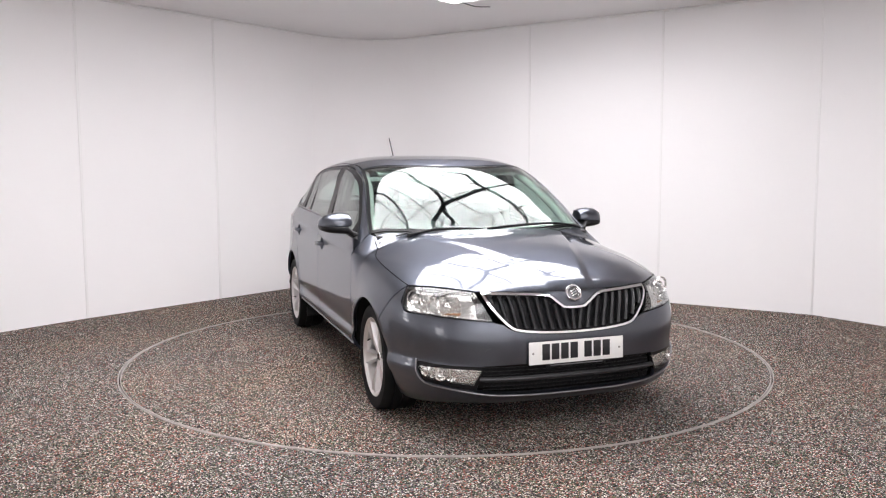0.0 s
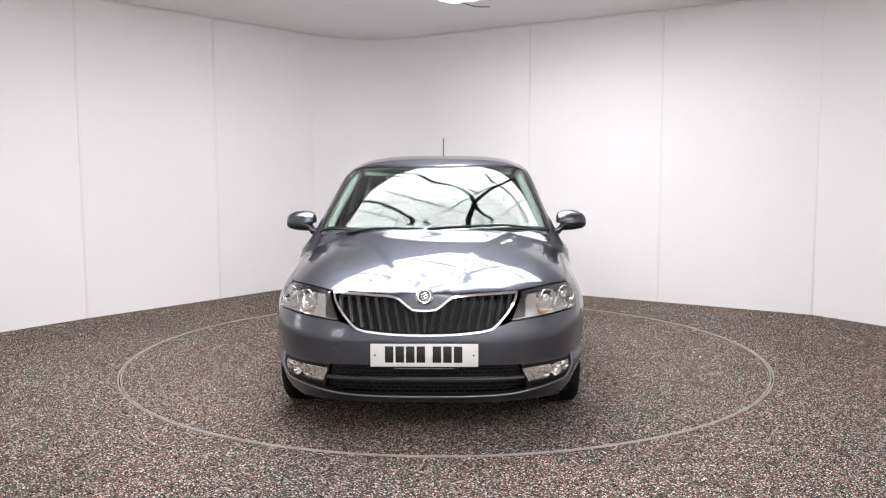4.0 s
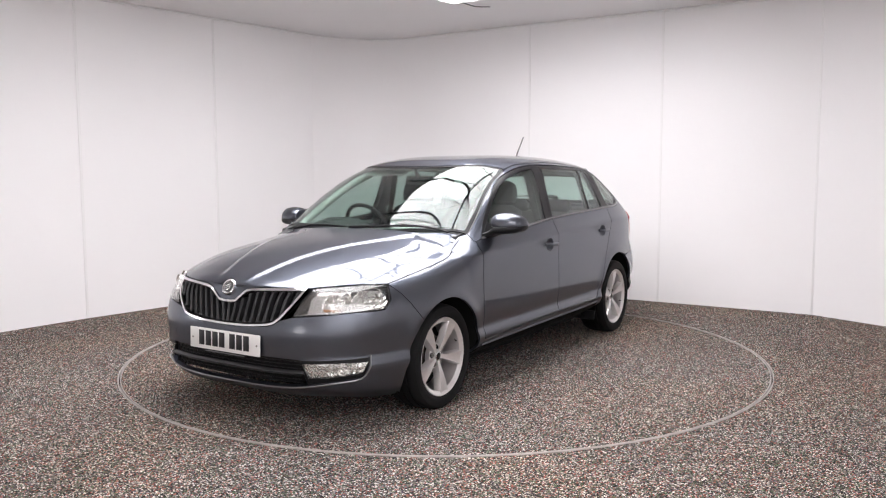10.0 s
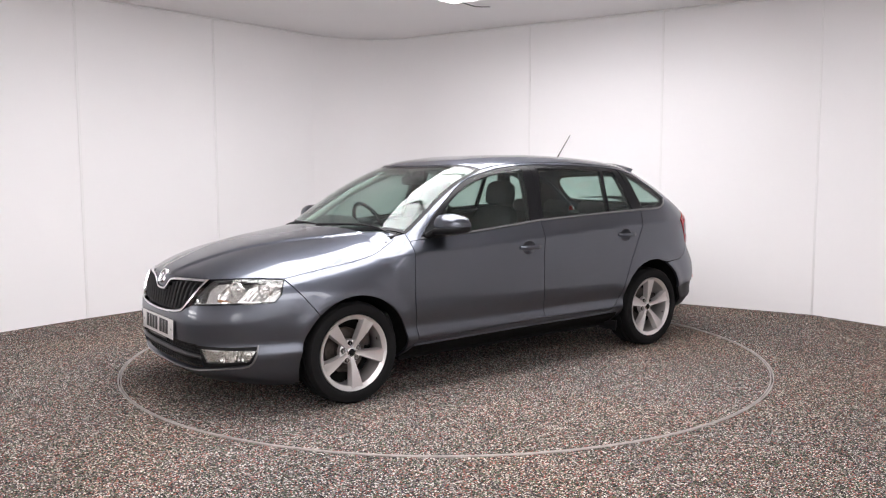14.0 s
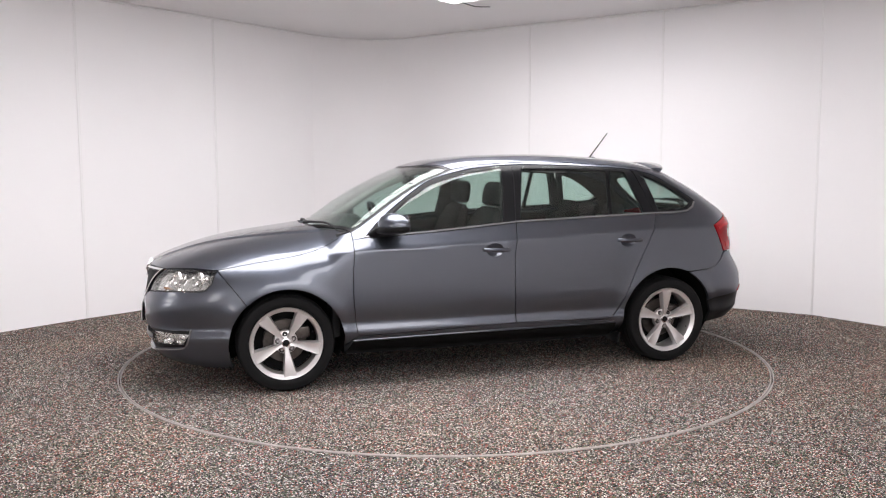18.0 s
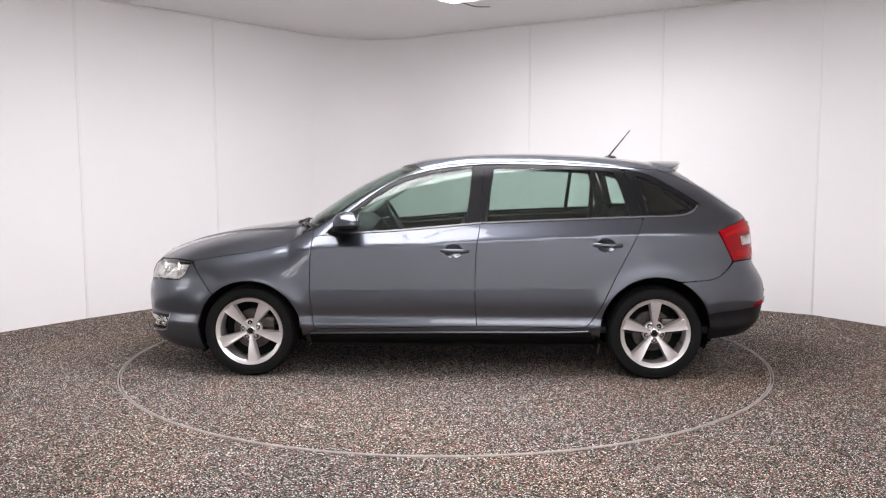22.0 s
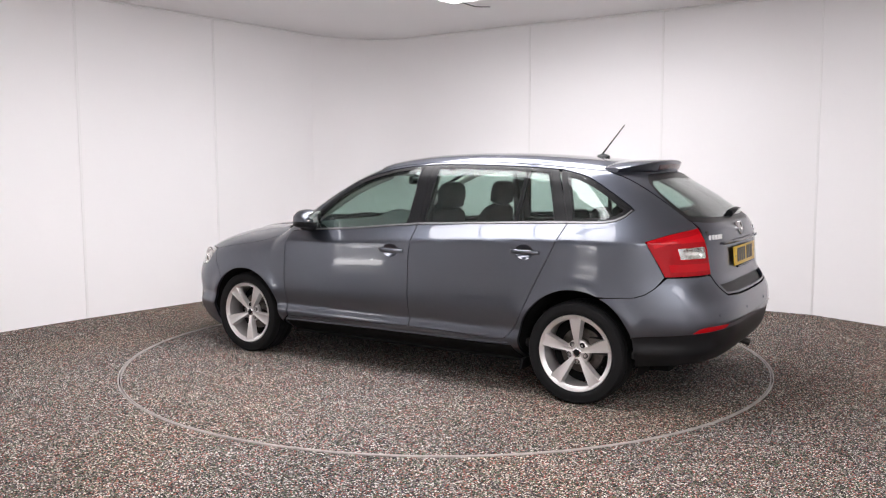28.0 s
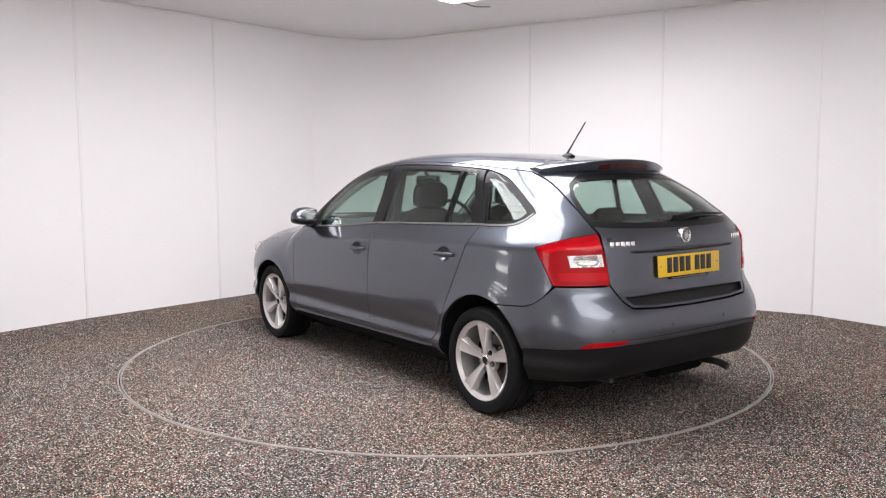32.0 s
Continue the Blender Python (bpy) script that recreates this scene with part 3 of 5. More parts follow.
DOOR_FRONT = [(0.884, 0.905), (0.886, 0.848), (0.897, 0.62), (0.886, 0.437), (0.872, 0.318)]
DOOR_LOW = [(0.872, 0.318), (0.35, 0.330), (-0.17, 0.343), (-0.55, 0.338), (-0.80, 0.328)]
DOOR_REAR = [(-0.80, 0.328), (-0.862, 0.342), (-0.905, 0.385), (-0.948, 0.45), (-1.048, 0.66), (-1.15, 0.86), (-1.228, 1.028)]
SEAM_B = [(-0.172, 0.343), (-0.162, 0.55), (-0.168, 0.80), (-0.196, 0.990)]
BELT = [(0.884, 0.905), (0.811, 0.918), (0.347, 0.944), (-0.196, 0.990), (-0.73, 1.011), (-1.228, 1.028)]
QUARTER_LOW = [(-1.228, 1.028), (-1.40, 1.032), (-1.50, 1.045), (-1.556, 1.072)]
QUARTER_UP = [(-1.556, 1.072), (-1.590, 1.107), (-1.50, 1.170), (-1.426, 1.216), (-1.286, 1.292), (-1.125, 1.333)]
DLO_TOP = [(-1.125, 1.333), (-0.90, 1.350), (-0.56, 1.364), (-0.26, 1.368), (-0.06, 1.356), (0.139, 1.327), (0.362, 1.262), (0.575, 1.124), (0.70, 1.025), (0.811, 0.918)]
SCREEN_EDGE = [(0.885, 0.952), (0.83, 0.983), (0.70, 1.070), (0.58, 1.151), (0.40, 1.253), (0.19, 1.336)]
ROOF_SEAM = [(0.19, 1.336), (0.0, 1.368), (-0.4, 1.385), (-0.8, 1.374), (-1.2, 1.342), (-1.38, 1.322)]
HATCH_EDGE = [(-1.38, 1.322), (-1.50, 1.275), (-1.638, 1.201), (-1.78, 1.110), (-1.88, 1.040), (-1.912, 1.012)]
LAMP_TOP = [(-1.912, 1.012), (-1.80, 0.982), (-1.687, 0.942)]
LAMP_FRONT = [(-1.687, 0.942), (-1.74, 0.850), (-1.79, 0.753)]
BUMPER_R = [(-1.79, 0.753), (-1.745, 0.693), (-1.70, 0.660), (-1.650, 0.641), (-1.50, 0.630)]
WING_TOP = [(1.690, 0.745), (1.513, 0.776), (1.246, 0.816), (1.10, 0.850), (1.036, 0.874), (0.97, 0.912), (0.93, 0.940), (0.885, 0.952)]
arch_r = arc(*ARCH_R, 122, 199)[::-1]
arch_r_front = arc(*ARCH_R, 122, -14)
arch_f = arc(*ARCH_F, 46, 195)

body_side = path(DOOR_LOW, DOOR_REAR, QUARTER_LOW, QUARTER_UP, DLO_TOP, [(0.811, 0.918), (0.884, 0.905)], [(0.884, 0.905), (0.885, 0.952)], SCREEN_EDGE, ROOF_SEAM,
                 HATCH_EDGE, LAMP_TOP, LAMP_FRONT, BUMPER_R, arc(*ARCH_R, 113, 108, 2), arc(*ARCH_R, 107, -16, 40), [(-0.93, 0.19), (0.93, 0.19)], [(0.93, 0.19), (0.945, 0.25), (0.872, 0.318)])
both("body_side", PAINT, car, [patch("side", body_side, thick=0.02)], "painted sill, pillars and rear quarter")
wing = path(DOOR_FRONT, [(0.872, 0.318), (0.948, 0.262)], arc(*ARCH_F, 184, 47), [(1.530, 0.537), (1.60, 0.63), (1.690, 0.745)], WING_TOP, [(0.885, 0.952), (0.884, 0.905)])
both("front_wing", PAINT, car, [patch("side", wing, step=0.025, gap=0.0018)])
def ellipse(cx, cz, a, b, n=24):
    return [(cx + a * math.cos(2 * math.pi * k / n), cz + b * math.sin(2 * math.pi * k / n)) for k in range(n)]


GRIP_F, GRIP_R = (-0.026, 0.822), (-0.985, 0.858)
front_door = path(BELT[:4], SEAM_B[::-1], [(-0.172, 0.343), (0.35, 0.330), (0.872, 0.318)], DOOR_FRONT[::-1])
rear_door = path(BELT[3:], DOOR_REAR[::-1], [(-0.80, 0.328), (-0.55, 0.338), (-0.172, 0.343)], SEAM_B)
doors_f = both("front_door", PAINT, car, [patch("side", front_door, [ellipse(*GRIP_F, 0.060, 0.044)], step=0.02, thick=0.03)])
doors_r = both("rear_door", PAINT, car, [patch("side", rear_door, [ellipse(*GRIP_R, 0.060, 0.044)], step=0.02, thick=0.03)])

# window frames and panes
frame_f = path(BELT[1:4], [(-0.196, 0.990), (-0.215, 1.20), (-0.222, 1.366)], [(-0.222, 1.366), (-0.06, 1.356), (0.139, 1.327), (0.362, 1.262), (0.575, 1.124), (0.70, 1.025), (0.811, 0.918)])
glass_f = path([(0.62, 0.944), (0.347, 0.960), (-0.098, 0.998)], [(-0.098, 0.998), (-0.125, 1.17), (-0.140, 1.342)], [(-0.140, 1.342), (0.0, 1.327), (0.139, 1.302), (0.34, 1.243), (0.52, 1.135), (0.655, 1.022)], [(0.655, 1.022), (0.62, 0.944)])
frame_r = path([(-0.196, 0.990), (-0.73, 1.011), (-1.228, 1.028)], [(-1.228, 1.028), (-1.165, 1.20), (-1.105, 1.334)], [(-1.105, 1.334), (-0.90, 1.350), (-0.56, 1.364), (-0.222, 1.366)], [(-0.222, 1.366), (-0.215, 1.20), (-0.196, 0.990)])
glass_r = path([(-0.236, 1.004), (-0.55, 1.018), (-0.875, 1.030)], [(-0.875, 1.030), (-0.905, 1.325)], [(-0.905, 1.325), (-0.56, 1.338), (-0.285, 1.342)], [(-0.285, 1.342), (-0.262, 1.18), (-0.236, 1.004)])
glass_r2 = path([(-0.905, 1.031), (-1.135, 1.040)], [(-1.135, 1.040), (-1.10, 1.17), (-1.050, 1.315)], [(-1.050, 1.315), (-0.932, 1.325)], [(-0.932, 1.325), (-0.905, 1.031)])
frame_q = path(QUARTER_LOW, QUARTER_UP, [(-1.125, 1.333), (-1.165, 1.20), (-1.228, 1.028)])
glass_q = path([(-1.265, 1.062), (-1.42, 1.066), (-1.500, 1.080)], [(-1.500, 1.080), (-1.535, 1.108)], [(-1.535, 1.108), (-1.40, 1.200), (-1.28, 1.262), (-1.195, 1.292)], [(-1.195, 1.292), (-1.265, 1.062)])
def upright(p):
    """Panes stand a little steeper than the skin round them."""
    return -0.030 * np.clip(1.33 - p[:, 2], 0, 1)


wide_f, wide_r, wide_r2, wide_q = [inset(q, -d) for q, d in ((glass_f, 0.010), (glass_r, 0.010), (glass_r2, 0.010), (glass_q, 0.016))]
for k, side in enumerate((False, True)):
    for owner, name, outer, inner_line in ((doors_f, "pane_border", wide_f, glass_f), (doors_r, "pane_border", wide_r, glass_r), (doors_r, "pane_border", wide_r2, glass_r2)):
        skin_part(name, GLOSS_BLACK, owner[k], [patch("side", inset(outer, -0.004), [inner_line], 0.03, 0.001, -0.013, 0.004, upright)], "black printed edge of the glass", side)
    skin_part("window_frame", GLOSS_BLACK, doors_f[k], [patch("side", frame_f, [wide_f], 0.03, 0.001, -0.003, 0.034)], "black window frame", side)
    skin_part("pane", WINDOW, doors_f[k], [patch("side", wide_f, (), 0.04, -0.002, -0.006, 0.004, upright)], "clear side window", side)
    skin_part("window_frame", GLOSS_BLACK, doors_r[k], [patch("side", frame_r, [wide_r, wide_r2], 0.03, 0.001, -0.003, 0.034)], "black window frame", side)
    skin_part("pane", WINDOW, doors_r[k], [patch("side", wide_r, (), 0.04, -0.002, -0.006, 0.004, upright)], "clear side window", side)
    skin_part("pane", WINDOW, doors_r[k], [patch("side", wide_r2, (), 0.04, -0.002, -0.006, 0.004, upright)], "small fixed window", side)
    quarter = skin_part("quarter_window", GLOSS_BLACK, car, [patch("side", frame_q, [wide_q], 0.03, 0.001, -0.003, 0.034)], "black frame of the rear quarter window", side)
    skin_part("pane_border", GLOSS_BLACK, quarter, [patch("side", inset(wide_q, -0.004), [glass_q], 0.03, 0.001, -0.013, 0.004, upright)], "black printed edge of the glass", side)
    skin_part("pane", WINDOW, quarter, [patch("side", wide_q, (), 0.04, -0.002, -0.006, 0.004, upright)], "clear quarter window", side)

# roof, windscreen, bonnet
half = [(0.36, 0.0), (0.345, 0.20), (0.30, 0.38)] + [(0.19, float(skin(np.array(0.19), np.array(1.336))))]
seam = [(x, float(skin(np.array(x), np.array(z)))) for x, z in spline(ROOF_SEAM)]
roof_half = spline(half) + seam[1:] + spline([(-1.38, seam[-1][1]), (-1.42, 0.30), (-1.43, 0.0)])[1:]
roof = roof_half + [(x, -y) for x, y in reversed(roof_half) if abs(y) > 1e-6]
roof_part = skin_part("roof", PAINT, car, [patch("top", roof, (), 0.04, 0.002)])
edge = [(x, float(skin(np.array(x), np.array(z)))) for x, z in spline(SCREEN_EDGE)]
screen_half = spline([(1.082, 0.0), (1.06, 0.25), (0.99, 0.52), (0.93, 0.65), (0.885, edge[0][1])]) + edge[1:] + spline(half[::-1])[1:]
screen = screen_half + [(x, -y) for x, y in reversed(screen_half) if abs(y) > 1e-6]
inner = inset(screen, 0.020)
skin_part("windscreen_surround", GLOSS_BLACK, car, [patch("top", screen, [inner], 0.03, 0.0015, -0.003, 0.008)], "black printed edge of the windscreen")
skin_part("windscreen", WINDOW, car, [patch("top", inner, (), 0.04, -0.002, -0.004, 0.005)], "steeply raked windscreen reflecting the lit ceiling")

wing_edge = [(x, float(skin(np.array(x), np.array(z)))) for x, z in spline(WING_TOP)]
nose_y = np.array([0.69, 0.62, 0.55, 0.472, 0.40, 0.30, 0.20, 0.14])
nose = place("front", *at_front(nose_y, np.array([0.748, 0.750, 0.746, 0.738, 0.738, 0.737, 0.737, 0.737])).T)
notch = place("front", *at_front(np.array([0.07, 0.0]), np.array([0.737, 0.737])).T)
bonnet_half = [(1.112, 0.0)] + spline([(1.112, 0.0), (1.09, 0.25), (1.02, 0.50), (0.955, 0.635), (0.93, wing_edge[-3][1])])[1:] + wing_edge[::-1][3:] + [tuple(q[:2]) for q in nose] + [tuple(q[:2]) for q in notch]
bonnet = bonnet_half + [(x, -y) for x, y in reversed(bonnet_half) if abs(y) > 1e-6]
tip = mirrored(round_front(spline([(0.0, 0.664), (0.055, 0.668), (0.085, 0.690), (0.115, 0.716), (0.16, 0.730), (0.20, 0.734)], 0.02)) + round_front([(0.20, 0.737), (0.14, 0.737), (0.07, 0.737), (0.0, 0.737)]))
def bonnet_relief(p):
    """The bonnet's raised middle between two creases that open towards the windscreen."""
    line = 0.105 + 0.36 * np.clip((2.10 - p[:, 0]) / 1.0, 0, 1) ** 1.15
    t = np.clip((line - np.abs(p[:, 1])) / 0.026, -1, 1)
    t = 0.5 + 0.5 * np.sin(t * math.pi / 2)
    return 0.009 * t * np.clip((2.11 - p[:, 0]) / 0.12, 0.15, 1)


skin_part("bonnet", PAINT, car, [patch("top", bonnet, (), 0.022, 0.0012, 0.0, 0.012, bonnet_relief), patch("front", tip, (), 0.02, 0.0, 0.0, 0.012)])

# front bumper
GRILLE = [(0.0, 0.662), (0.055, 0.666), (0.085, 0.688), (0.115, 0.713), (0.16, 0.727), (0.30, 0.733), (0.455, 0.735)]
GRILLE_SIDE = [(0.455, 0.735), (0.448, 0.70), (0.41, 0.64), (0.362, 0.585)]
GRILLE_LOW = [(0.362, 0.585), (0.335, 0.563), (0.285, 0.549), (0.15, 0.536), (0.0, 0.532)]
HEAD_LOW = [(1.765, 0.624), (1.915, 0.624), (2.04, 0.612)]
head_in = round_front([(0.470, 0.735), (0.455, 0.68), (0.420, 0.600)])
lamp_low = corner_front(spline([(1.725, 0.668), (1.765, 0.628), (1.915, 0.622), (2.02, 0.612)])) + round_front([(0.420, 0.600)])
bumper_f = mirrored(round_front(spline(GRILLE_LOW[::-1], 0.02)) + round_front([(0.362, 0.585), (0.415, 0.598)]) + lamp_low[::-1] + corner_front(spline([(1.690, 0.742), (1.60, 0.63), (1.530, 0.537)]))
                    + corner_front(arc(*ARCH_F, 46, -22)) + corner_front(spline([(1.62, 0.150), (1.75, 0.155), (1.90, 0.175)])) + round_front(spline([(0.60, 0.182), (0.30, 0.182), (0.0, 0.182)], 0.04)))
INTAKE = mirrored(round_front(spline([(0.0, 0.232), (0.20, 0.234), (0.40, 0.243), (0.50, 0.256)], 0.03)) + round_front([(0.50, 0.256), (0.475, 0.37), (0.47, 0.388), (0.30, 0.392), (0.0, 0.392)]))
FOG = path(round_front([(0.47, 0.384), (0.62, 0.388)]) + corner_front([(1.845, 0.392)]), corner_front([(1.845, 0.392), (1.885, 0.290)]), corner_front([(1.885, 0.290)]) + round_front([(0.62, 0.276), (0.50, 0.262)]))
fog_r = [(-u, v) for u, v in reversed(FOG)]
bumper_front = skin_part("front_bumper", PAINT, car, [patch("front", bumper_f, [INTAKE, FOG, fog_r], 0.025, 0.0025, 0.0, 0.02)])
skin_part("intake_grille", BLACK, bumper_front, [patch("front", INTAKE, (), 0.03, 0.001, -0.035, 0.01)], "black lower air intake")
FOG_LAMP = path(round_front([(0.476, 0.366), (0.62, 0.372)]) + corner_front([(1.862, 0.372)]), corner_front([(1.862, 0.372), (1.897, 0.306)]), corner_front([(1.897, 0.306)]) + round_front([(0.62, 0.298), (0.512, 0.291)]))
for side in (False, True):
    bezel = skin_part("fog_bezel", BLACK, bumper_front, [patch("front", FOG, [FOG_LAMP], 0.025, 0.001, -0.006, 0.02)], "black fog lamp surround", side)
    skin_part("fog_lamp", LENS, car, [patch("front", FOG_LAMP, (), 0.025, 0.001, -0.004, 0.004)], "clear front fog lamp", side)
    skin_part("fog_reflector", FOG_REFLECTOR, bumper_front, [patch("front", FOG_LAMP, (), 0.005, 0.002, 0.0, 0.004, lambda p: -0.016 - 0.016 * np.clip(1 - ((np.abs(p[:, 1]) - 0.650) / 0.055) ** 2 - ((p[:, 2] - 0.336) / 0.040) ** 4, 0, 1) ** 0.5 + 0.0045 * np.sin(p[:, 1] * 420) * np.clip((0.075 - np.abs(np.abs(p[:, 1]) - 0.65)) / 0.02, 0, 1))], "ribbed silver reflector", side)
grille = mirrored(round_front(spline(GRILLE, 0.02)) + round_front(spline(GRILLE_SIDE, 0.02))[1:] + round_front(spline(GRILLE_LOW, 0.02))[1:])
grille_in = inset(grille, 0.0115)
front_grille = skin_part("grille", CHROME, car, [patch("front", grille, [grille_in], 0.02, 0.001, 0.006, 0.03)], "chrome grille surround")
skin_part("grille_backing", BLACK, front_grille, [patch("front", grille_in, (), 0.03, -0.004, -0.04, 0.008)], "black recess behind the slats")
def head_relief(p):
    """Two squarish reflector chambers with fine upright facets."""
    y, z = np.abs(p[:, 1]), p[:, 2]
    deep = np.zeros(len(p))
    for cy, a in ((0.716, 0.066), (0.612, 0.052)):
        deep = np.maximum(deep, np.clip(1 - ((y - cy) / a) ** 2 - ((z - 0.688) / 0.066) ** 4, 0, 1) ** 0.5)
    return -0.016 - 0.034 * deep - 0.0030 * np.abs(np.sin(y * 190)) * deep - 0.0015 * np.abs(np.sin(z * 120)) * deep


HEAD = corner_front([(1.690, 0.742)]) + round_front([(0.69, 0.747), (0.62, 0.748), (0.55, 0.744), (0.475, 0.735)]) + head_in[1:] + lamp_low[::-1][1:]
for side in (False, True):
    lamp = skin_part("headlight", LENS, car, [patch("front", HEAD, (), 0.025, 0.002, 0.0, 0.004)], "clear headlight with amber indicator", side)
    skin_part("reflector", REFLECTOR, lamp, [patch("front", HEAD, (), 0.010, 0.004, 0.0, 0.004, head_relief)], "silver reflector", side)

# tail
hatch_side = corner_rear(spline(HATCH_EDGE)) + [corner_rear([(-1.914, 1.010)])[0]] + round_rear([(0.575, 0.90), (0.557, 0.760), (0.513, 0.680), (0.472, 0.646)])
top_rear = round_rear([(0.0, 1.322), (0.30, 1.320)])
tailgate = mirrored(top_rear + hatch_side + round_rear([(0.30, 0.636), (0.0, 0.632)]))
REAR_GLASS = mirrored(round_rear(spline([(0.0, 1.314), (0.20, 1.311), (0.36, 1.300)], 0.05)) + round_rear(spline([(0.36, 1.300), (0.46, 1.255), (0.532, 1.190), (0.570, 1.11), (0.582, 1.046)], 0.05))[1:] + round_rear(spline([(0.582, 1.046), (0.50, 1.038), (0.25, 1.030), (0.0, 1.027)], 0.05))[1:])
SWEEP = mirrored(round_rear([(0.0, 0.646), (0.30, 0.649), (0.460, 0.660), (0.492, 0.698), (0.30, 0.702), (0.0, 0.704)]))
tail = skin_part("tailgate", PAINT, car, [patch("rear", tailgate, [REAR_GLASS, SWEEP], 0.03, 0.0025, 0.0, 0.02)])
glass_in = inset(REAR_GLASS, 0.030)
skin_part("rear_window_surround", GLOSS_BLACK, tail, [patch("rear", REAR_GLASS, [glass_in], 0.03, 0.001, -0.003, 0.008)], "black edge of the rear window")
skin_part("rear_window", WINDOW, tail, [patch("rear", glass_in, (), 0.04, -0.002, -0.004, 0.005)], "sloping rear window")
LAMP_R = corner_rear(spline(LAMP_TOP[::-1])) + round_rear([(0.583, 1.008), (0.575, 0.90), (0.557, 0.760)]) + corner_rear(spline(LAMP_FRONT[::-1]))
CLEAR_R = corner_rear([(-1.842, 0.906)]) + round_rear([(0.660, 0.911), (0.590, 0.914), (0.584, 0.852), (0.66, 0.850)]) + corner_rear([(-1.858, 0.849)])
for side in (False, True):
    skin_part("tail_lamp", RED_LENS, car, [patch("rear", LAMP_R, [CLEAR_R], 0.02, 0.002, 0.004, 0.03)], "red wraparound tail lamp", side)
SPLIT_R = [(-1.63, 0.420), (-1.712, 0.431), (-1.85, 0.443), (-1.938, 0.452)]
split = corner_rear(spline(SPLIT_R)) + round_rear(spline([(0.66, 0.460), (0.52, 0.470), (0.30, 0.473), (0.0, 0.473)], 0.05))
bumper_r = mirrored(round_rear([(0.0, 0.627), (0.30, 0.631), (0.472, 0.641), (0.513, 0.675), (0.557, 0.754)]) + corner_rear(spline([(-1.80, 0.750)] + BUMPER_R[1:])) + corner_rear(arc(*ARCH_R, 116, 163)) + split)
bumper_rear = skin_part("rear_bumper", PAINT, car, [patch("rear", bumper_r, (), 0.025, 0.0025, 0.0, 0.02)])
low_r = mirrored(round_rear([(0.0, 0.473), (0.30, 0.473), (0.52, 0.470), (0.66, 0.460)]) + corner_rear(spline(SPLIT_R[::-1])) + corner_rear(arc(*ARCH_R, 161, 190)) + corner_rear([(-1.70, 0.258), (-1.85, 0.268)]) + round_rear([(0.60, 0.280), (0.30, 0.296), (0.0, 0.300)]))
skin_part("bumper_skirt", BLACK, bumper_rear, [patch("rear", low_r, (), 0.03, 0.0015, -0.006, 0.02)], "black lower bumper skirt")


# raised black strip that draws the dark shade line of the bumper's crease
crease = mirrored(round_rear([(0.0, 0.5005), (0.30, 0.5005), (0.535, 0.4985), (0.530, 0.4955), (0.30, 0.4970), (0.0, 0.4970)]))
skin_part("bumper_crease_shade", GLOSS_BLACK, bumper_rear, [patch("rear", crease, (), 0.03, 0.0, 0.0012, 0.006)], "thin black strip drawing the shade in the bumper's crease")

# wheels
def wheel(x, y, z, turn, side):
    s = 1 if side > 0 else -1
    hub = car_wheel_rim(turn)
    if s < 0:
        hub = flipped(hub)
    m = Matrix.Translation((x, s * y, z))
    rim = part("wheel", hub, ALLOY, car, "silver five-spoke alloy wheel", m=m)
    tyre = lathe([(0.218, -0.085), (0.222, -0.100), (0.250, -0.108), (0.280, -0.104), (0.291, -0.090), (0.2945, -0.070), (0.2945, -0.052), (0.287, -0.051), (0.287, -0.045), (0.2955, -0.044),
                  (0.2960, -0.004), (0.288, -0.003), (0.288, 0.003), (0.2960, 0.004), (0.2955, 0.044), (0.287, 0.045), (0.287, 0.051), (0.2945, 0.052), (0.2945, 0.070), (0.291, 0.090),
                  (0.280, 0.104), (0.250, 0.110), (0.232, 0.107), (0.224, 0.100), (0.219, 0.090), (0.218, 0.085), (0.205, 0.0), (0.218, -0.085)], 72)
    part("tyre", tyre, RUBBER, rim, "black low-profile tyre")
    disc = lathe([(0.0, 0.016), (0.070, 0.016), (0.072, -0.012), (0.130, -0.012), (0.132, -0.014), (0.132, -0.034), (0.0, -0.034)], 48)
    if s < 0:
        disc = flipped(disc)
    part("brake_disc", disc, DISC_STEEL, rim, "brake disc")
    # added dark plate behind the spokes, standing in for the shade in the rim
    shade_plate = lathe([(0.05, -0.036), (0.188, -0.038), (0.188, -0.042), (0.05, -0.040)], 40)
    part("rim_shade", shade_plate if s > 0 else flipped(shade_plate), UNDERSIDE, rim, "dark plate drawing the shade inside the rim")
    return rim


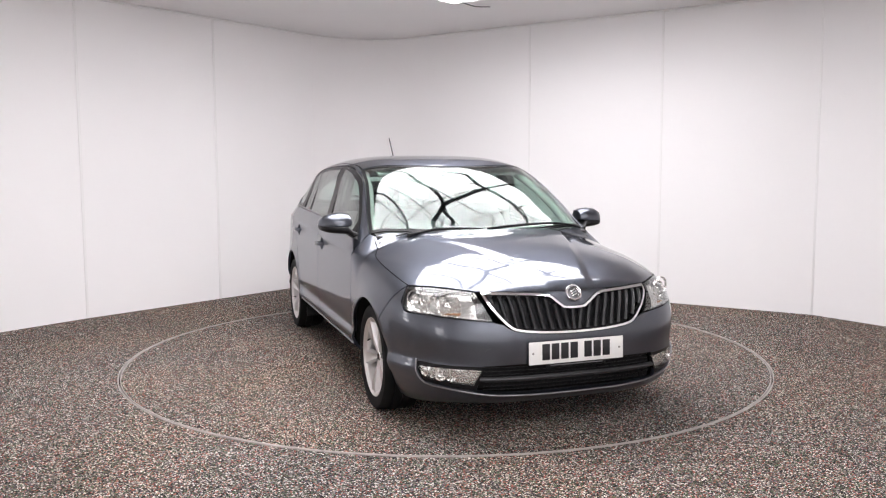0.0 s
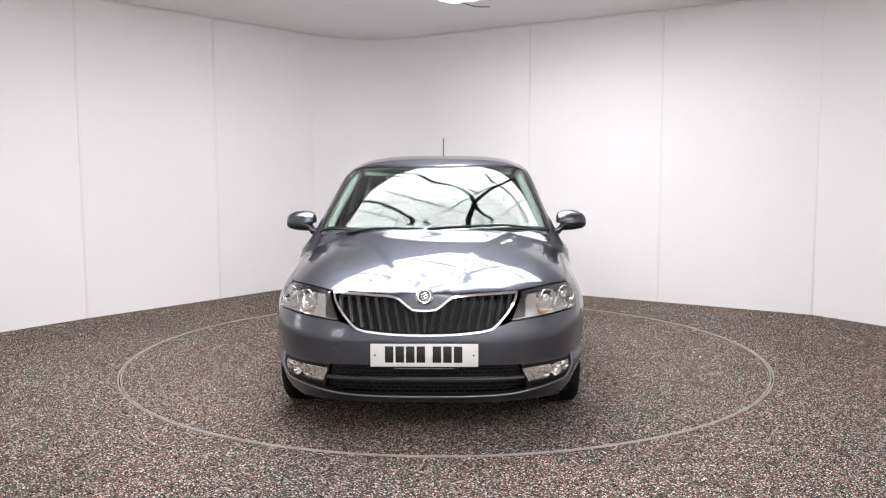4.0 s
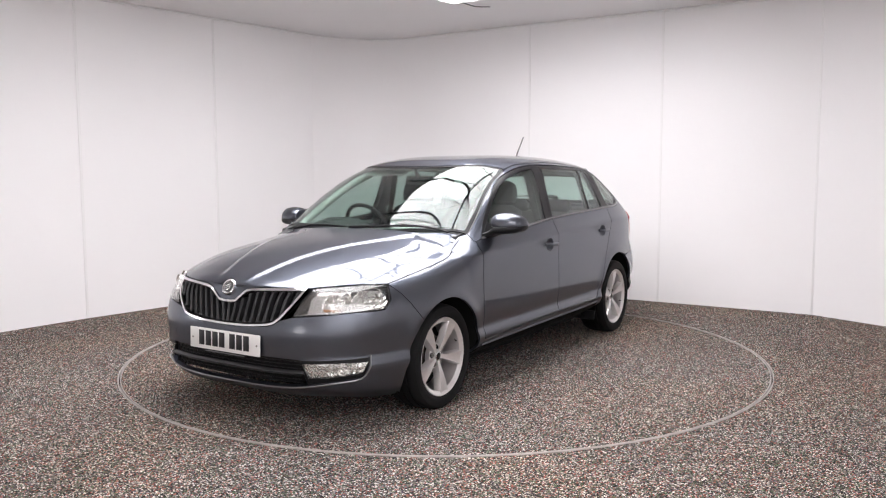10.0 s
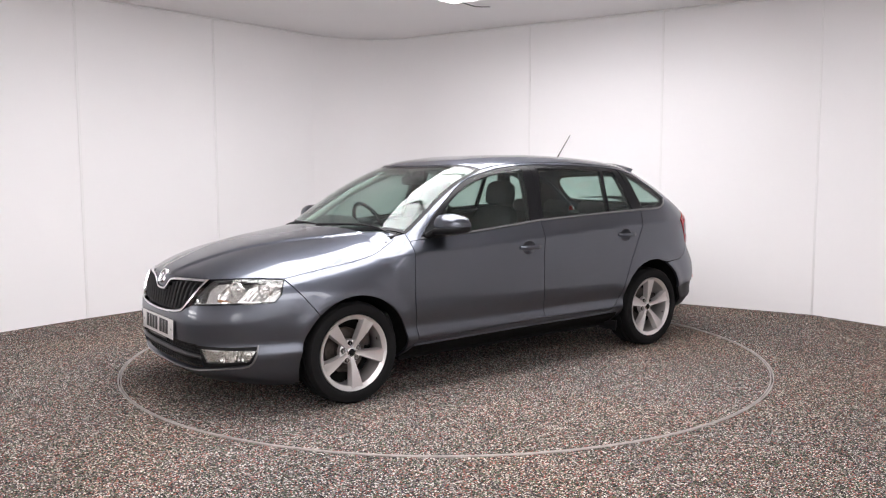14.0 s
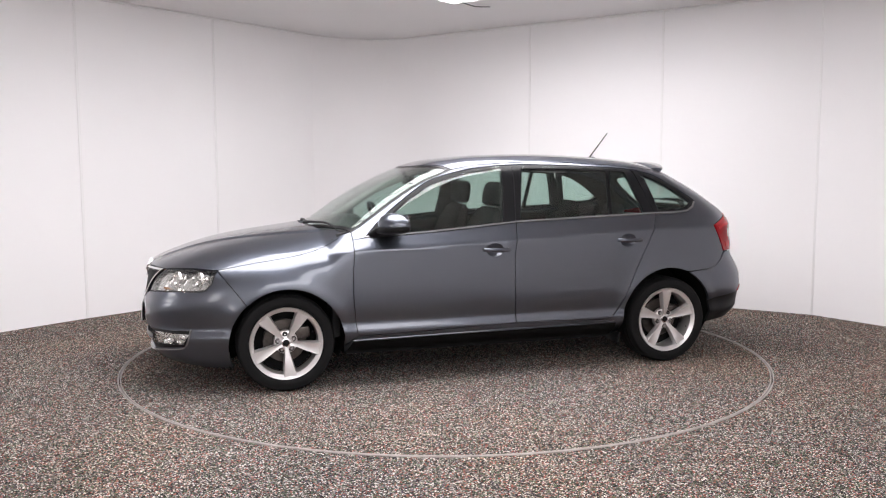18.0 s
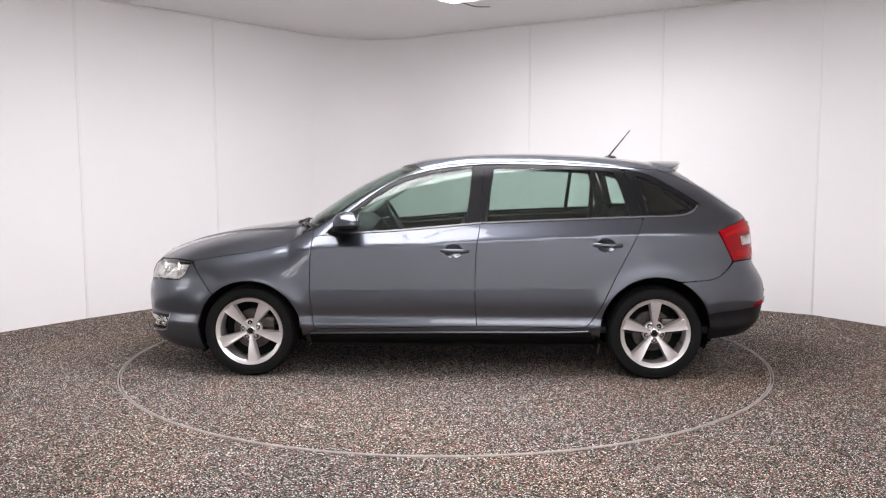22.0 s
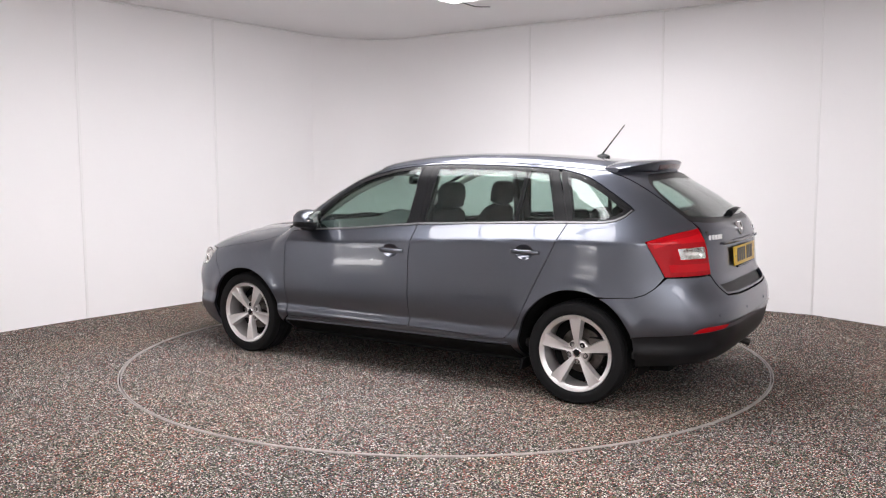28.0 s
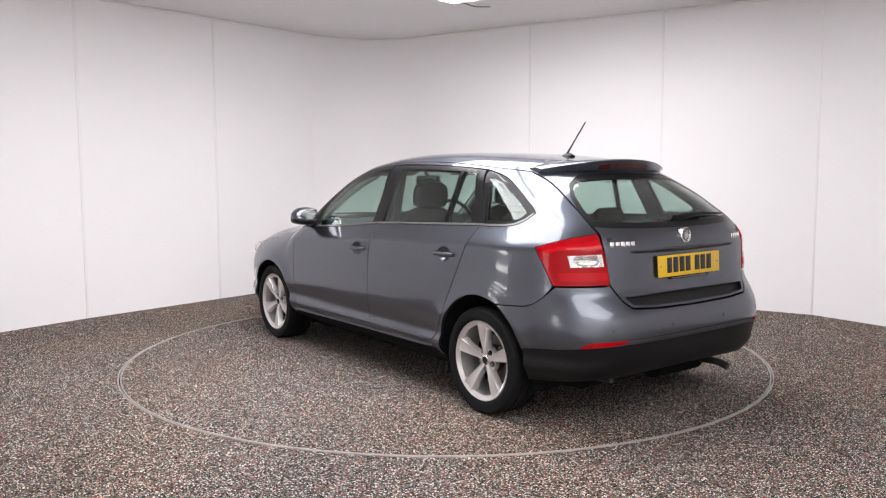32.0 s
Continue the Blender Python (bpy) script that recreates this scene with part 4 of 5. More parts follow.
def car_wheel_rim(turn):
    """Rim barrel and five flat spokes that widen outwards, its face towards +y."""
    barrel = lathe([(0.211, -0.09), (0.219, -0.088), (0.203, -0.06), (0.190, 0.00), (0.190, 0.040), (0.193, 0.066), (0.1935, 0.084), (0.200, 0.090), (0.208, 0.094), (0.214, 0.099), (0.219, 0.100), (0.2215, 0.096),
                    (0.2205, 0.082), (0.212, 0.0), (0.211, -0.09)], 80)
    pieces = [barrel]
    for k in range(5):
        a = radians(turn + 72 * k)
        sections = [(0.024, 0.0125, 0.066), (0.050, 0.0135, 0.070), (0.075, 0.0165, 0.077), (0.110, 0.0235, 0.084), (0.150, 0.0305, 0.090), (0.185, 0.0365, 0.0935), (0.2065, 0.0400, 0.0945)]
        verts, faces = [], []
        for r, w, h in sections:
            for q, d in ((-1.16, -0.040), (-1.0, -0.006), (-0.90, 0.0), (0.0, -0.0045), (0.90, 0.0), (1.0, -0.006), (1.16, -0.040)):
                verts.append((r * math.cos(a) - q * w * math.sin(a), h + d, r * math.sin(a) + q * w * math.cos(a)))
        for i in range(len(sections) - 1):
            for j in range(7):
                p, q = i * 7 + j, i * 7 + (j + 1) % 7
                faces.append((p, q, q + 7, p + 7))
        faces.append(tuple(range(6, -1, -1)))
        faces.append(tuple(range(len(verts) - 7, len(verts))))
        pieces.append((verts, faces))
    pieces.append(lathe([(0.0, 0.062), (0.024, 0.062), (0.032, 0.058), (0.060, 0.056), (0.070, 0.050), (0.074, 0.025), (0.0, 0.025)], 40))
    return joined(*pieces)


def wheel_bits(rim, turn, s):
    """Centre cap and bolts of one wheel."""
    cap = [(0.0, 0.069), (0.020, 0.0685), (0.027, 0.066), (0.029, 0.060), (0.0, 0.060)]
    piece = lathe(cap, 28)
    part("centre_cap", piece if s > 0 else flipped(piece), CHROME, rim, "chrome centre cap")
    badge = lathe([(0.0, 0.0705), (0.014, 0.070), (0.0195, 0.0685), (0.0, 0.0685)], 20)
    part("cap_emblem", badge if s > 0 else flipped(badge), GLOSS_BLACK, rim, "black round emblem")
    bolt = lathe([(0.0, 0.056), (0.006, 0.056), (0.006, 0.0645), (0.0100, 0.0645), (0.0115, 0.062), (0.0115, 0.052)], 12)
    for k in range(5):
        a = radians(turn + 36 + 72 * k)
        b = moved(bolt, Matrix.Translation((0.050 * math.cos(a), 0, 0.050 * math.sin(a))))
        part("wheel_bolt", b if s > 0 else flipped(b), STEEL if k else BLACK, rim)
        # flush black ring that paints the shade of the bolt's recess
        hole = moved(lathe([(0.0115, 0.0570), (0.0165, 0.0572), (0.0165, 0.0500), (0.0115, 0.0500)], 16), Matrix.Translation((0.050 * math.cos(a), 0, 0.050 * math.sin(a))))
        part("bolt_shade", hole if s > 0 else flipped(hole), GLOSS_BLACK, rim)
    v = tube([(0.180 * math.cos(radians(turn + 110)), 0.070, 0.180 * math.sin(radians(turn + 110))), (0.168 * math.cos(radians(turn + 110)), 0.088, 0.168 * math.sin(radians(turn + 110)))], 0.004, 8)
    part("valve", v if s > 0 else flipped(v), BLACK, rim, "tyre valve")
    c = joined((lambda q: ([tuple(p.co) for p in q.verts], [tuple(p.index for p in f.verts) for f in q.faces]))(box(0.10, 0.06, 0.07, 0.012, pose(-0.10, -0.006, 0.05))))
    part("brake_caliper", c if s > 0 else flipped(c), DISC_STEEL, rim, "dull steel brake caliper")


for x, z, y, turn in ((1.303, 0.2955, 0.722, 48.5), (-1.303, 0.2955, 0.735, 90)):
    for side in (1, -1):
        wheel_bits(wheel(x, y, z, turn, side), turn, side)

# underside and wheel housings
pan_half = [(1.86, 0.0), (1.86, 0.45), (1.70, 0.52), (0.95, 0.52), (0.92, 0.70), (-0.92, 0.70), (-0.95, 0.52), (-1.66, 0.52), (-1.74, 0.50), (-1.74, 0.0)]
floor_pan = pan_half + [(x, -y) for x, y in reversed(pan_half) if y > 0]
n = len(floor_pan)
slab = [(x, y, z) for z in (0.18, 0.24) for x, y in floor_pan]
part("floor_pan", (slab, [tuple(range(n))[::-1], tuple(range(n, 2 * n))] + [(i, (i + 1) % n, (i + 1) % n + n, i + n) for i in range(n)]), UNDERSIDE, car, "dark underbody", smooth=False)
for cx, cz, r in (ARCH_F, ARCH_R):
    for s in (1, -1):
        v, f = [], []
        line = arc(cx, cz, r + 0.012, -22, 202, 30)
        for x, z in line:
            v += [(x, s * (float(skin(np.array(x), np.array(max(z, 0.2)))) - 0.022), z), (x, s * 0.50, z)]
        for i in range(len(line) - 1):
            f.append((2 * i, 2 * i + 2, 2 * i + 3, 2 * i + 1))
        base = len(v)
        v.append((cx, s * 0.50, cz))
        for i in range(len(line) - 1):
            f.append((2 * i + 1, 2 * i + 3, base))
        part("wheel_housing", (v, f), UNDERSIDE, car, "black wheel arch liner")


# door handles and belt strips
def bowl(c):
    return lambda p: -0.032 * np.clip(1 - ((p[:, 0] - c[0]) / 0.060) ** 2 - ((p[:, 2] - c[1]) / 0.044) ** 2, 0, 1) ** 0.6


def grip(c, side):
    rows = []
    for k in range(13):
        s = k / 12
        x = c[0] + 0.082 - 0.182 * s
        z = c[1] + 0.004 - 0.004 * s
        y = float(skin(np.array(x), np.array(z))) + 0.006 + 0.026 * min(1, 4 * s, 4 * (1 - s)) ** 0.6
        rows.append((x, y, z, 0.0135 * (0.75 + 0.25 * min(1, 6 * s, 6 * (1 - s))), 0.009))
    verts, faces = [], []
    for x, y, z, h, d in rows:
        for k in range(10):
            a = 2 * math.pi * k / 10
            verts.append((x, y + d * math.copysign(abs(math.cos(a)) ** 0.7, math.cos(a)), z + h * math.copysign(abs(math.sin(a)) ** 0.7, math.sin(a))))
    for i in range(12):
        for k in range(10):
            p, q = i * 10 + k, i * 10 + (k + 1) % 10
            faces.append((p, q, q + 10, p + 10))
    faces += [tuple(range(10))[::-1], tuple(range(120, 130))]
    return flipped((verts, faces)) if side else (verts, faces)


for k, side in enumerate((False, True)):
    for door, c in ((doors_f[k], GRIP_F), (doors_r[k], GRIP_R)):
        skin_part("handle_recess", PAINT, door, [patch("side", ellipse(*c, 0.060, 0.044), (), 0.012, -0.002, 0.0, 0.003, bowl(c))], "scooped handle recess", side)
        part("door_handle", grip(c, side), PAINT, door, "body-coloured pull handle")
strip_f = path(BELT[1:4], [(-0.196, 0.990), (-0.197, 1.002)], [(-0.197, 1.002), (0.347, 0.956), (0.806, 0.929)], [(0.806, 0.929), (0.811, 0.918)])
strip_r = path(BELT[3:], [(-1.228, 1.028), (-1.222, 1.041)], [(-1.222, 1.041), (-0.73, 1.023), (-0.197, 1.002)], [(-0.197, 1.002), (-0.196, 0.990)])
SATIN = material("satin_grey_trim", (0.16, 0.16, 0.165), 0.3, 0.5)
for k, side in enumerate((False, True)):
    skin_part("belt_strip", SATIN, doors_f[k], [patch("side", strip_f, (), 0.02, 0.001, 0.003, 0.01)], "satin strip under the window", side)
    skin_part("belt_strip", SATIN, doors_r[k], [patch("side", strip_r, (), 0.02, 0.001, 0.003, 0.01)], "satin strip under the window", side)
strip_q = path([(-1.228, 1.028), (-1.40, 1.032), (-1.50, 1.045), (-1.556, 1.072), (-1.585, 1.104)], [(-1.585, 1.104), (-1.576, 1.108)], [(-1.576, 1.108), (-1.548, 1.079), (-1.497, 1.055), (-1.40, 1.043), (-1.224, 1.040)], [(-1.224, 1.040), (-1.228, 1.028)])
both("belt_strip", SATIN, car, [patch("side", strip_q, (), 0.02, 0.0005, 0.003, 0.01)], "satin strip under the quarter window")
# black strip laid over the painted sill, drawing the shade beneath it
skirt = path([(0.90, 0.280), (0.0, 0.290), (-0.70, 0.294), (-0.90, 0.300)], [(-0.90, 0.300), (-0.93, 0.195)], [(-0.93, 0.195), (0.92, 0.195)], [(0.92, 0.195), (0.90, 0.280)])
both("sill_shade", UNDERSIDE, car, [patch("side", skirt, (), 0.03, 0.0, 0.003, 0.008)], "black strip drawing the shade under the sill")
bead = tube([(x, float(skin(np.array(x), np.array(z))) + 0.001, z) for x, z in spline([(0.90, 0.290), (0.0, 0.300), (-0.70, 0.304), (-0.88, 0.312)], 0.06)], 0.006, 8)
for piece in (bead, flipped(bead)):
    part("sill_bead", piece, PAINT, car, "raised bead along the sill")


# mirrors
def loft(rows, n=20, power=2.6, low=1.0):
    """A closed body through superellipse sections: (y, x, z, half length, half height); low flattens the lower half."""
    verts, faces = [], []
    for y, x, z, a, b in rows:
        for k in range(n):
            t = 2 * math.pi * k / n
            c, s = math.cos(t), math.sin(t)
            verts.append((x + a * math.copysign(abs(c) ** (2 / power), c), y, z + b * (low if s < 0 else 1.0) * math.copysign(abs(s) ** (2 / power), s)))
    for i in range(len(rows) - 1):
        for k in range(n):
            p, q = i * n + k, i * n + (k + 1) % n
            faces.append((p, p + n, q + n, q))
    faces += [tuple(range(n)), tuple(range(len(verts) - n, len(verts)))[::-1]]
    return verts, faces


for side in (False, True):
    turn_to = flipped if side else (lambda q: q)
    cap = loft([(0.788, 0.660, 0.996, 0.030, 0.030), (0.797, 0.658, 0.994, 0.064, 0.058), (0.82, 0.656, 0.992, 0.080, 0.074), (0.87, 0.652, 0.991, 0.085, 0.081), (0.92, 0.645, 0.990, 0.082, 0.076), (0.955, 0.634, 0.990, 0.071, 0.062), (0.975, 0.622, 0.991, 0.053, 0.044), (0.984, 0.613, 0.993, 0.032, 0.024), (0.987, 0.610, 0.995, 0.010, 0.008)], 28, 2.5, 0.10)
    mirror = part("door_mirror", turn_to(cap), PAINT, car, "body-coloured door mirror with black base")
    base = loft([(0.765, 0.725, 0.932, 0.062, 0.018), (0.80, 0.708, 0.942, 0.074, 0.022), (0.825, 0.672, 0.966, 0.079, 0.026), (0.87, 0.653, 0.971, 0.0865, 0.030), (0.92, 0.646, 0.973, 0.0835, 0.027), (0.955, 0.635, 0.977, 0.072, 0.023), (0.975, 0.624, 0.981, 0.052, 0.018), (0.985, 0.615, 0.987, 0.030, 0.010)], 20, 3.0)
    part("mirror_base", turn_to(base), BLACK, mirror, "black mirror foot")
    blink = loft([(0.935, 0.592, 0.998, 0.028, 0.0085), (0.955, 0.590, 0.998, 0.030, 0.0085), (0.976, 0.592, 0.998, 0.020, 0.007)], 12)
    part("indicator", turn_to(blink), CLEAR_LAMP, mirror, "clear indicator lens")
    pane = loft([(0.818, 0.5735, 1.018, 0.003, 0.036), (0.83, 0.5725, 1.018, 0.003, 0.042), (0.90, 0.567, 1.016, 0.003, 0.040), (0.945, 0.569, 1.008, 0.003, 0.030)], 12)
    part("mirror_glass", turn_to(pane), CHROME, mirror, "mirror glass")
    sail = path([(0.800, 0.922), (0.640, 0.935)], [(0.640, 0.935), (0.672, 1.020)], [(0.672, 1.020), (0.800, 0.922)])
    skin_part("mirror_sail", BLACK, doors_f[int(side)], [patch("side", sail, (), 0.02, 0.001, 0.002, 0.012)], "black triangle behind the mirror", side)


# wipers
def on_top(x, y, up=0.0):
    q = place("top", np.array([x]), np.array([y]))[0]
    return (q[0] + 0.4 * up, q[1], q[2] + up)


def wiper(pivot, tip, blade_a, blade_b):
    arm = tube([on_top(*pivot, 0.008), on_top(0.5 * (pivot[0] + tip[0]) + 0.004, 0.5 * (pivot[1] + tip[1]), 0.018), on_top(*tip, 0.014)], [0.010, 0.007, 0.005], 8)
    ob = part("wiper", arm, BLACK, car, "black windscreen wiper")
    rows = [on_top(blade_a[0] + (blade_b[0] - blade_a[0]) * s, blade_a[1] + (blade_b[1] - blade_a[1]) * s, 0.009) for s in np.linspace(0, 1, 9)]
    part("wiper_blade", tube(rows, [0.004] + [0.007] * 7 + [0.004], 6), BLACK, ob, "black rubber blade")
    cap = lathe([(0.0, 0.02), (0.014, 0.018), (0.017, 0.0), (0.0, 0.0)], 14, "z")
    part("wiper_pivot", moved(cap, Matrix.Translation(on_top(*pivot, -0.004))), BLACK, ob)


wiper((1.068, -0.02), (1.00, 0.42), (1.045, 0.08), (0.955, 0.66))
wiper((1.030, -0.52), (1.045, -0.20), (1.010, -0.60), (1.055, -0.06))
cowl_half = spline([(1.11, 0.0), (1.09, 0.25), (1.02, 0.50), (0.955, 0.635), (0.93, 0.685)]) + spline([(0.905, 0.685), (0.94, 0.645), (1.00, 0.515), (1.068, 0.25), (1.088, 0.0)])
cowl = cowl_half + [(x, -y) for x, y in reversed(cowl_half) if abs(y) > 1e-6]
skin_part("cowl_panel", BLACK, car, [patch("top", cowl, (), 0.02, 0.0005, -0.008, 0.02)], "black cowl under the windscreen")

# bright emblem and number plate at the front
def disc_at(m, profile, n=28):
    return moved(lathe(profile, n, "z"), m)


FACE_F = Matrix.Translation((2.100, 0.0, 0.724)) @ pose(0, 0, 0, 0, 63, 0)
emblem = part("emblem", disc_at(FACE_F, [(0.0, 0.004), (0.032, 0.004), (0.034, 0.010), (0.039, 0.012), (0.043, 0.009), (0.044, -0.012), (0.0, -0.012)]), CHROME, car, "round chrome emblem")
part("emblem_field", disc_at(FACE_F, [(0.0, 0.0065), (0.024, 0.0062), (0.030, 0.0045), (0.0, 0.0045)]), SATIN, emblem, "grey emblem field")
for k in (-1, 0, 1):
    part("emblem_bar", box(0.0065, 0.036 - 0.006 * abs(k), 0.004, 0.0015, FACE_F @ pose(0.011 * k, 0.003 * k, 0.008, 0, 0, 25)), CHROME, emblem)


def number_plate(m, sheet, label, width=0.520, height=0.111):
    """A plate facing its own +x, with plain bars for the characters."""
    plate = part("number_plate", box(0.006, width, height, 0.0025, m), sheet, car, label)
    x = -0.5 * 0.385
    for k in range(7):
        w = 0.047
        part("character_bar", box(0.0016, w - 0.006, 0.079, 0.0006, m @ pose(0.0036, x + w / 2, 0.004)), INK, plate)
        x += w + 0.004 + (0.026 if k == 3 else 0)
    for s in (-1, 1):
        part("plate_screw", moved(lathe([(0.0, 0.003), (0.005, 0.002), (0.006, 0.0), (0.0, 0.0)], 12, "z"), m @ pose(0.003, s * (width / 2 - 0.022), 0.0, 0, 90, 0)), STEEL, plate)
    holder = part("plate_holder", box(0.010, 0.33, 0.020, 0.002, m @ pose(-0.006, 0, -height / 2 - 0.006)), BLACK, plate, "black plate holder with small lettering")
    part("lettering_bar", box(0.0012, 0.29, 0.0055, 0.0004, m @ pose(-0.0005, 0, -height / 2 - 0.009)), SATIN, plate)
    return plate


number_plate(Matrix.Translation((2.146, 0.0, 0.4445)) @ pose(0, 0, 0, 0, -2, 0), WHITE_PLATE, "white front number plate with black characters")
number_plate(Matrix.Translation((-2.028, 0.0, 0.834)) @ pose(0, 0, 0, 0, -3, 180), YELLOW_PLATE, "yellow rear number plate with black characters")

# grille slats
SLAT = material("dark_grey_slat", (0.034, 0.034, 0.036), 0.34, 0.3)
top_line, low_line = np.array(spline(GRILLE + GRILLE_SIDE[1:], 0.01)), np.array(spline(GRILLE_LOW[::-1], 0.01))
for k in range(-9, 10):
    y = 0.0445 * k
    z1 = float(np.interp(abs(y), [q[0] for q in GRILLE], [q[1] for q in GRILLE])) - 0.018
    z0 = float(np.interp(abs(y), (0.0, 0.15, 0.285, 0.335, 0.362, 0.41, 0.448), (0.532, 0.536, 0.549, 0.563, 0.585, 0.64, 0.70))) + 0.018
    if z1 - z0 < 0.03:
        continue
    verts, faces = [], []
    zs = np.linspace(z0, z1, 6)
    for z in zs:
        lean = 0.20 * (z - 0.63) * (1 if y > 0 else -1 if y < 0 else 0)
        u, v = at_front(np.array([abs(y + lean)]), np.array([z])).T
        q = place("front", u, v)[0]
        x, yy = q[0] - 0.008, y + lean
        for dx, dy in ((-0.003, -0.0085), (0.0035, 0.0), (-0.003, 0.0085), (-0.032, 0.0095), (-0.032, -0.0095)):
            verts.append((x + dx, yy + dy, z))
    for i in range(5):
        for j in range(5):
            p, q = i * 5 + j, i * 5 + (j + 1) % 5
            faces.append((p, q, q + 5, p + 5))
    faces += [(4, 3, 2, 1, 0), (25, 26, 27, 28, 29)]
    part("slat", (verts, faces), SLAT, front_grille)

# silver for a thin tube that draws the glint on the bumper's edge
LIP_GLINT = material("lip_glint_silver", (0.20, 0.20, 0.21), 0.3, 0.85)
# lower intake: one bar, a net of small fins, and the lip under it
bar_in = mirrored(round_front([(0.0, 0.304), (0.25, 0.306), (0.45, 0.311), (0.488, 0.313), (0.484, 0.332), (0.45, 0.332), (0.25, 0.329), (0.0, 0.327)]))
skin_part("intake_bar", SLAT, bumper_front, [patch("front", bar_in, (), 0.008, 0.0, -0.002, 0.025, lambda p: -0.010 * np.abs((p[:, 2] - 0.318) / 0.012) ** 2)], "black crossbar of the intake")
net = []
for i, z in enumerate(np.arange(0.246, 0.386, 0.0185)):
    ys = np.linspace(-0.46, 0.46, 25)
    pts = place("front", *at_front(np.abs(ys), np.full(25, z)).T)
    net.append(tube([(q[0] - 0.026, y, q[2]) for q, y in zip(pts, ys)], 0.0022, 5))
    for j, y in enumerate(np.arange(-0.45 + 0.019 * (i % 2), 0.46, 0.038)):
        q = place("front", *at_front(np.array([abs(y)] * 2), np.array([z, min(z + 0.0185, 0.388)])).T)
        net.append(tube([(q[0][0] - 0.026, y, q[0][2]), (q[1][0] - 0.026, y, q[1][2])], 0.0022, 5))
tagged(part("intake_net", joined(*net), GLOSS_BLACK, bumper_front, "black honeycomb net"), kind="stuff")
lip_rows = round_front(spline([(0.0, 0.226), (0.20, 0.228), (0.40, 0.236), (0.52, 0.252), (0.62, 0.268)], 0.03)) + corner_front(spline([(1.925, 0.276), (1.895, 0.284), (1.880, 0.30), (1.864, 0.345), (1.850, 0.40)], 0.02))
lip = [place("front", np.array([u]), np.array([v]))[0] for u, v in lip_rows]
lip_line = [(q[0] + 0.001, q[1], q[2]) for q in lip]
part("lip_glint", tube([(x, -y, z) for x, y, z in reversed(lip_line[1:])] + lip_line, 0.0048, 8), LIP_GLINT, bumper_front, "thin silver line drawing the glint on the lip round the intakes")
for y in (-0.445,):
    u, v = at_front(np.array([abs(y)]), np.array([0.447]))[0]
    hole = [(-u + 0.021 * math.cos(2 * math.pi * k / 24), v + 0.026 * math.sin(2 * math.pi * k / 24)) for k in range(24)]
    skin_part("tow_cover", PAINT, bumper_front, [patch("front", hole, (), 0.012, 0.0, 0.0018, 0.006)], "round towing-eye cover")

# headlight insides
LAMP_BLACK = material("dark_lamp_bezel", (0.035, 0.030, 0.028), 0.25, 0.0)
for side in (False, True):
    turn_to = flipped if side else (lambda q: q)
    lamp = [o for o in car.children if o.name.startswith("headlight")][int(side)]
    for y, z in ((0.716, 0.690), (0.612, 0.688)):
        x = float(place("front", *at_front(np.array([y]), np.array([z])).T)[0][0]) - 0.046
        bulb = lathe([(0.0, 0.022), (0.006, 0.020), (0.008, 0.012), (0.008, -0.010), (0.018, -0.014), (0.020, -0.022), (0.0, -0.022)], 18, "z")
        part("bulb", turn_to(moved(bulb, Matrix.Translation((x, y, z)) @ pose(0, 0, 0, 0, 84, 14))), REFLECTOR, lamp, "bulb with silvered cap")
        hoop = lathe([(0.042, -0.012), (0.043, 0.000), (0.0445, 0.001), (0.046, 0.000), (0.047, -0.012), (0.042, -0.012)], 28, "z")
        part("lamp_hoop", turn_to(moved(hoop, Matrix.Translation((x + 0.026, y + 0.004, z)) @ pose(0, 0, 0, 0, 84, 22))), REFLECTOR, lamp, "thin silver ring round the bulb")
    amber = round_front([(0.492, 0.622), (0.560, 0.629), (0.640, 0.634), (0.600, 0.645), (0.520, 0.648)])
    skin_part("indicator", AMBER, lamp, [patch("front", amber, (), 0.02, 0.002, -0.016, 0.01)], "amber indicator", side)
    bezel = round_front([(0.474, 0.729), (0.458, 0.680), (0.428, 0.608), (0.468, 0.612), (0.496, 0.617), (0.500, 0.660), (0.496, 0.690), (0.510, 0.731)])
    skin_part("lamp_bezel", LAMP_BLACK, lamp, [patch("front", bezel, (), 0.02, 0.002, -0.010, 0.01)], "dark inner bezel", side)
    brow = corner_front([(1.700, 0.738)]) + round_front([(0.69, 0.743), (0.62, 0.744), (0.55, 0.740), (0.478, 0.731), (0.480, 0.724), (0.55, 0.731), (0.62, 0.734), (0.69, 0.732)])
    edge_in = inset(HEAD, 0.007)
    skin_part("lamp_rim", BLACK, lamp, [patch("front", HEAD, [edge_in], 0.015, 0.0025, -0.005, 0.012)], "black rim of the lamp", side)
    skin_part("lamp_brow", BLACK, lamp, [patch("front", brow, (), 0.015, 0.0005, -0.010, 0.012)], "black upper bezel", side)
    u, v = at_front(np.array([0.655]), np.array([0.338]))[0]
    q = place("front", np.array([u]), np.array([v]))[0]
    fog = [o for o in car.children if o.name.startswith("fog_lamp")][int(side)]
    dish = lathe([(0.0, -0.028), (0.014, -0.026), (0.026, -0.014), (0.031, 0.0), (0.034, 0.0), (0.034, -0.012)], 28, "z")
    part("lamp_bowl", turn_to(moved(dish, Matrix.Translation((q[0] - 0.010, q[1] - 0.004, q[2])) @ pose(0, 0, 0, 0, 88, 38))), REFLECTOR, fog, "round reflector bowl")
    u, v = at_front(np.array([0.715]), np.array([0.342]))[0]
    q = place("front", np.array([u]), np.array([v]))[0]
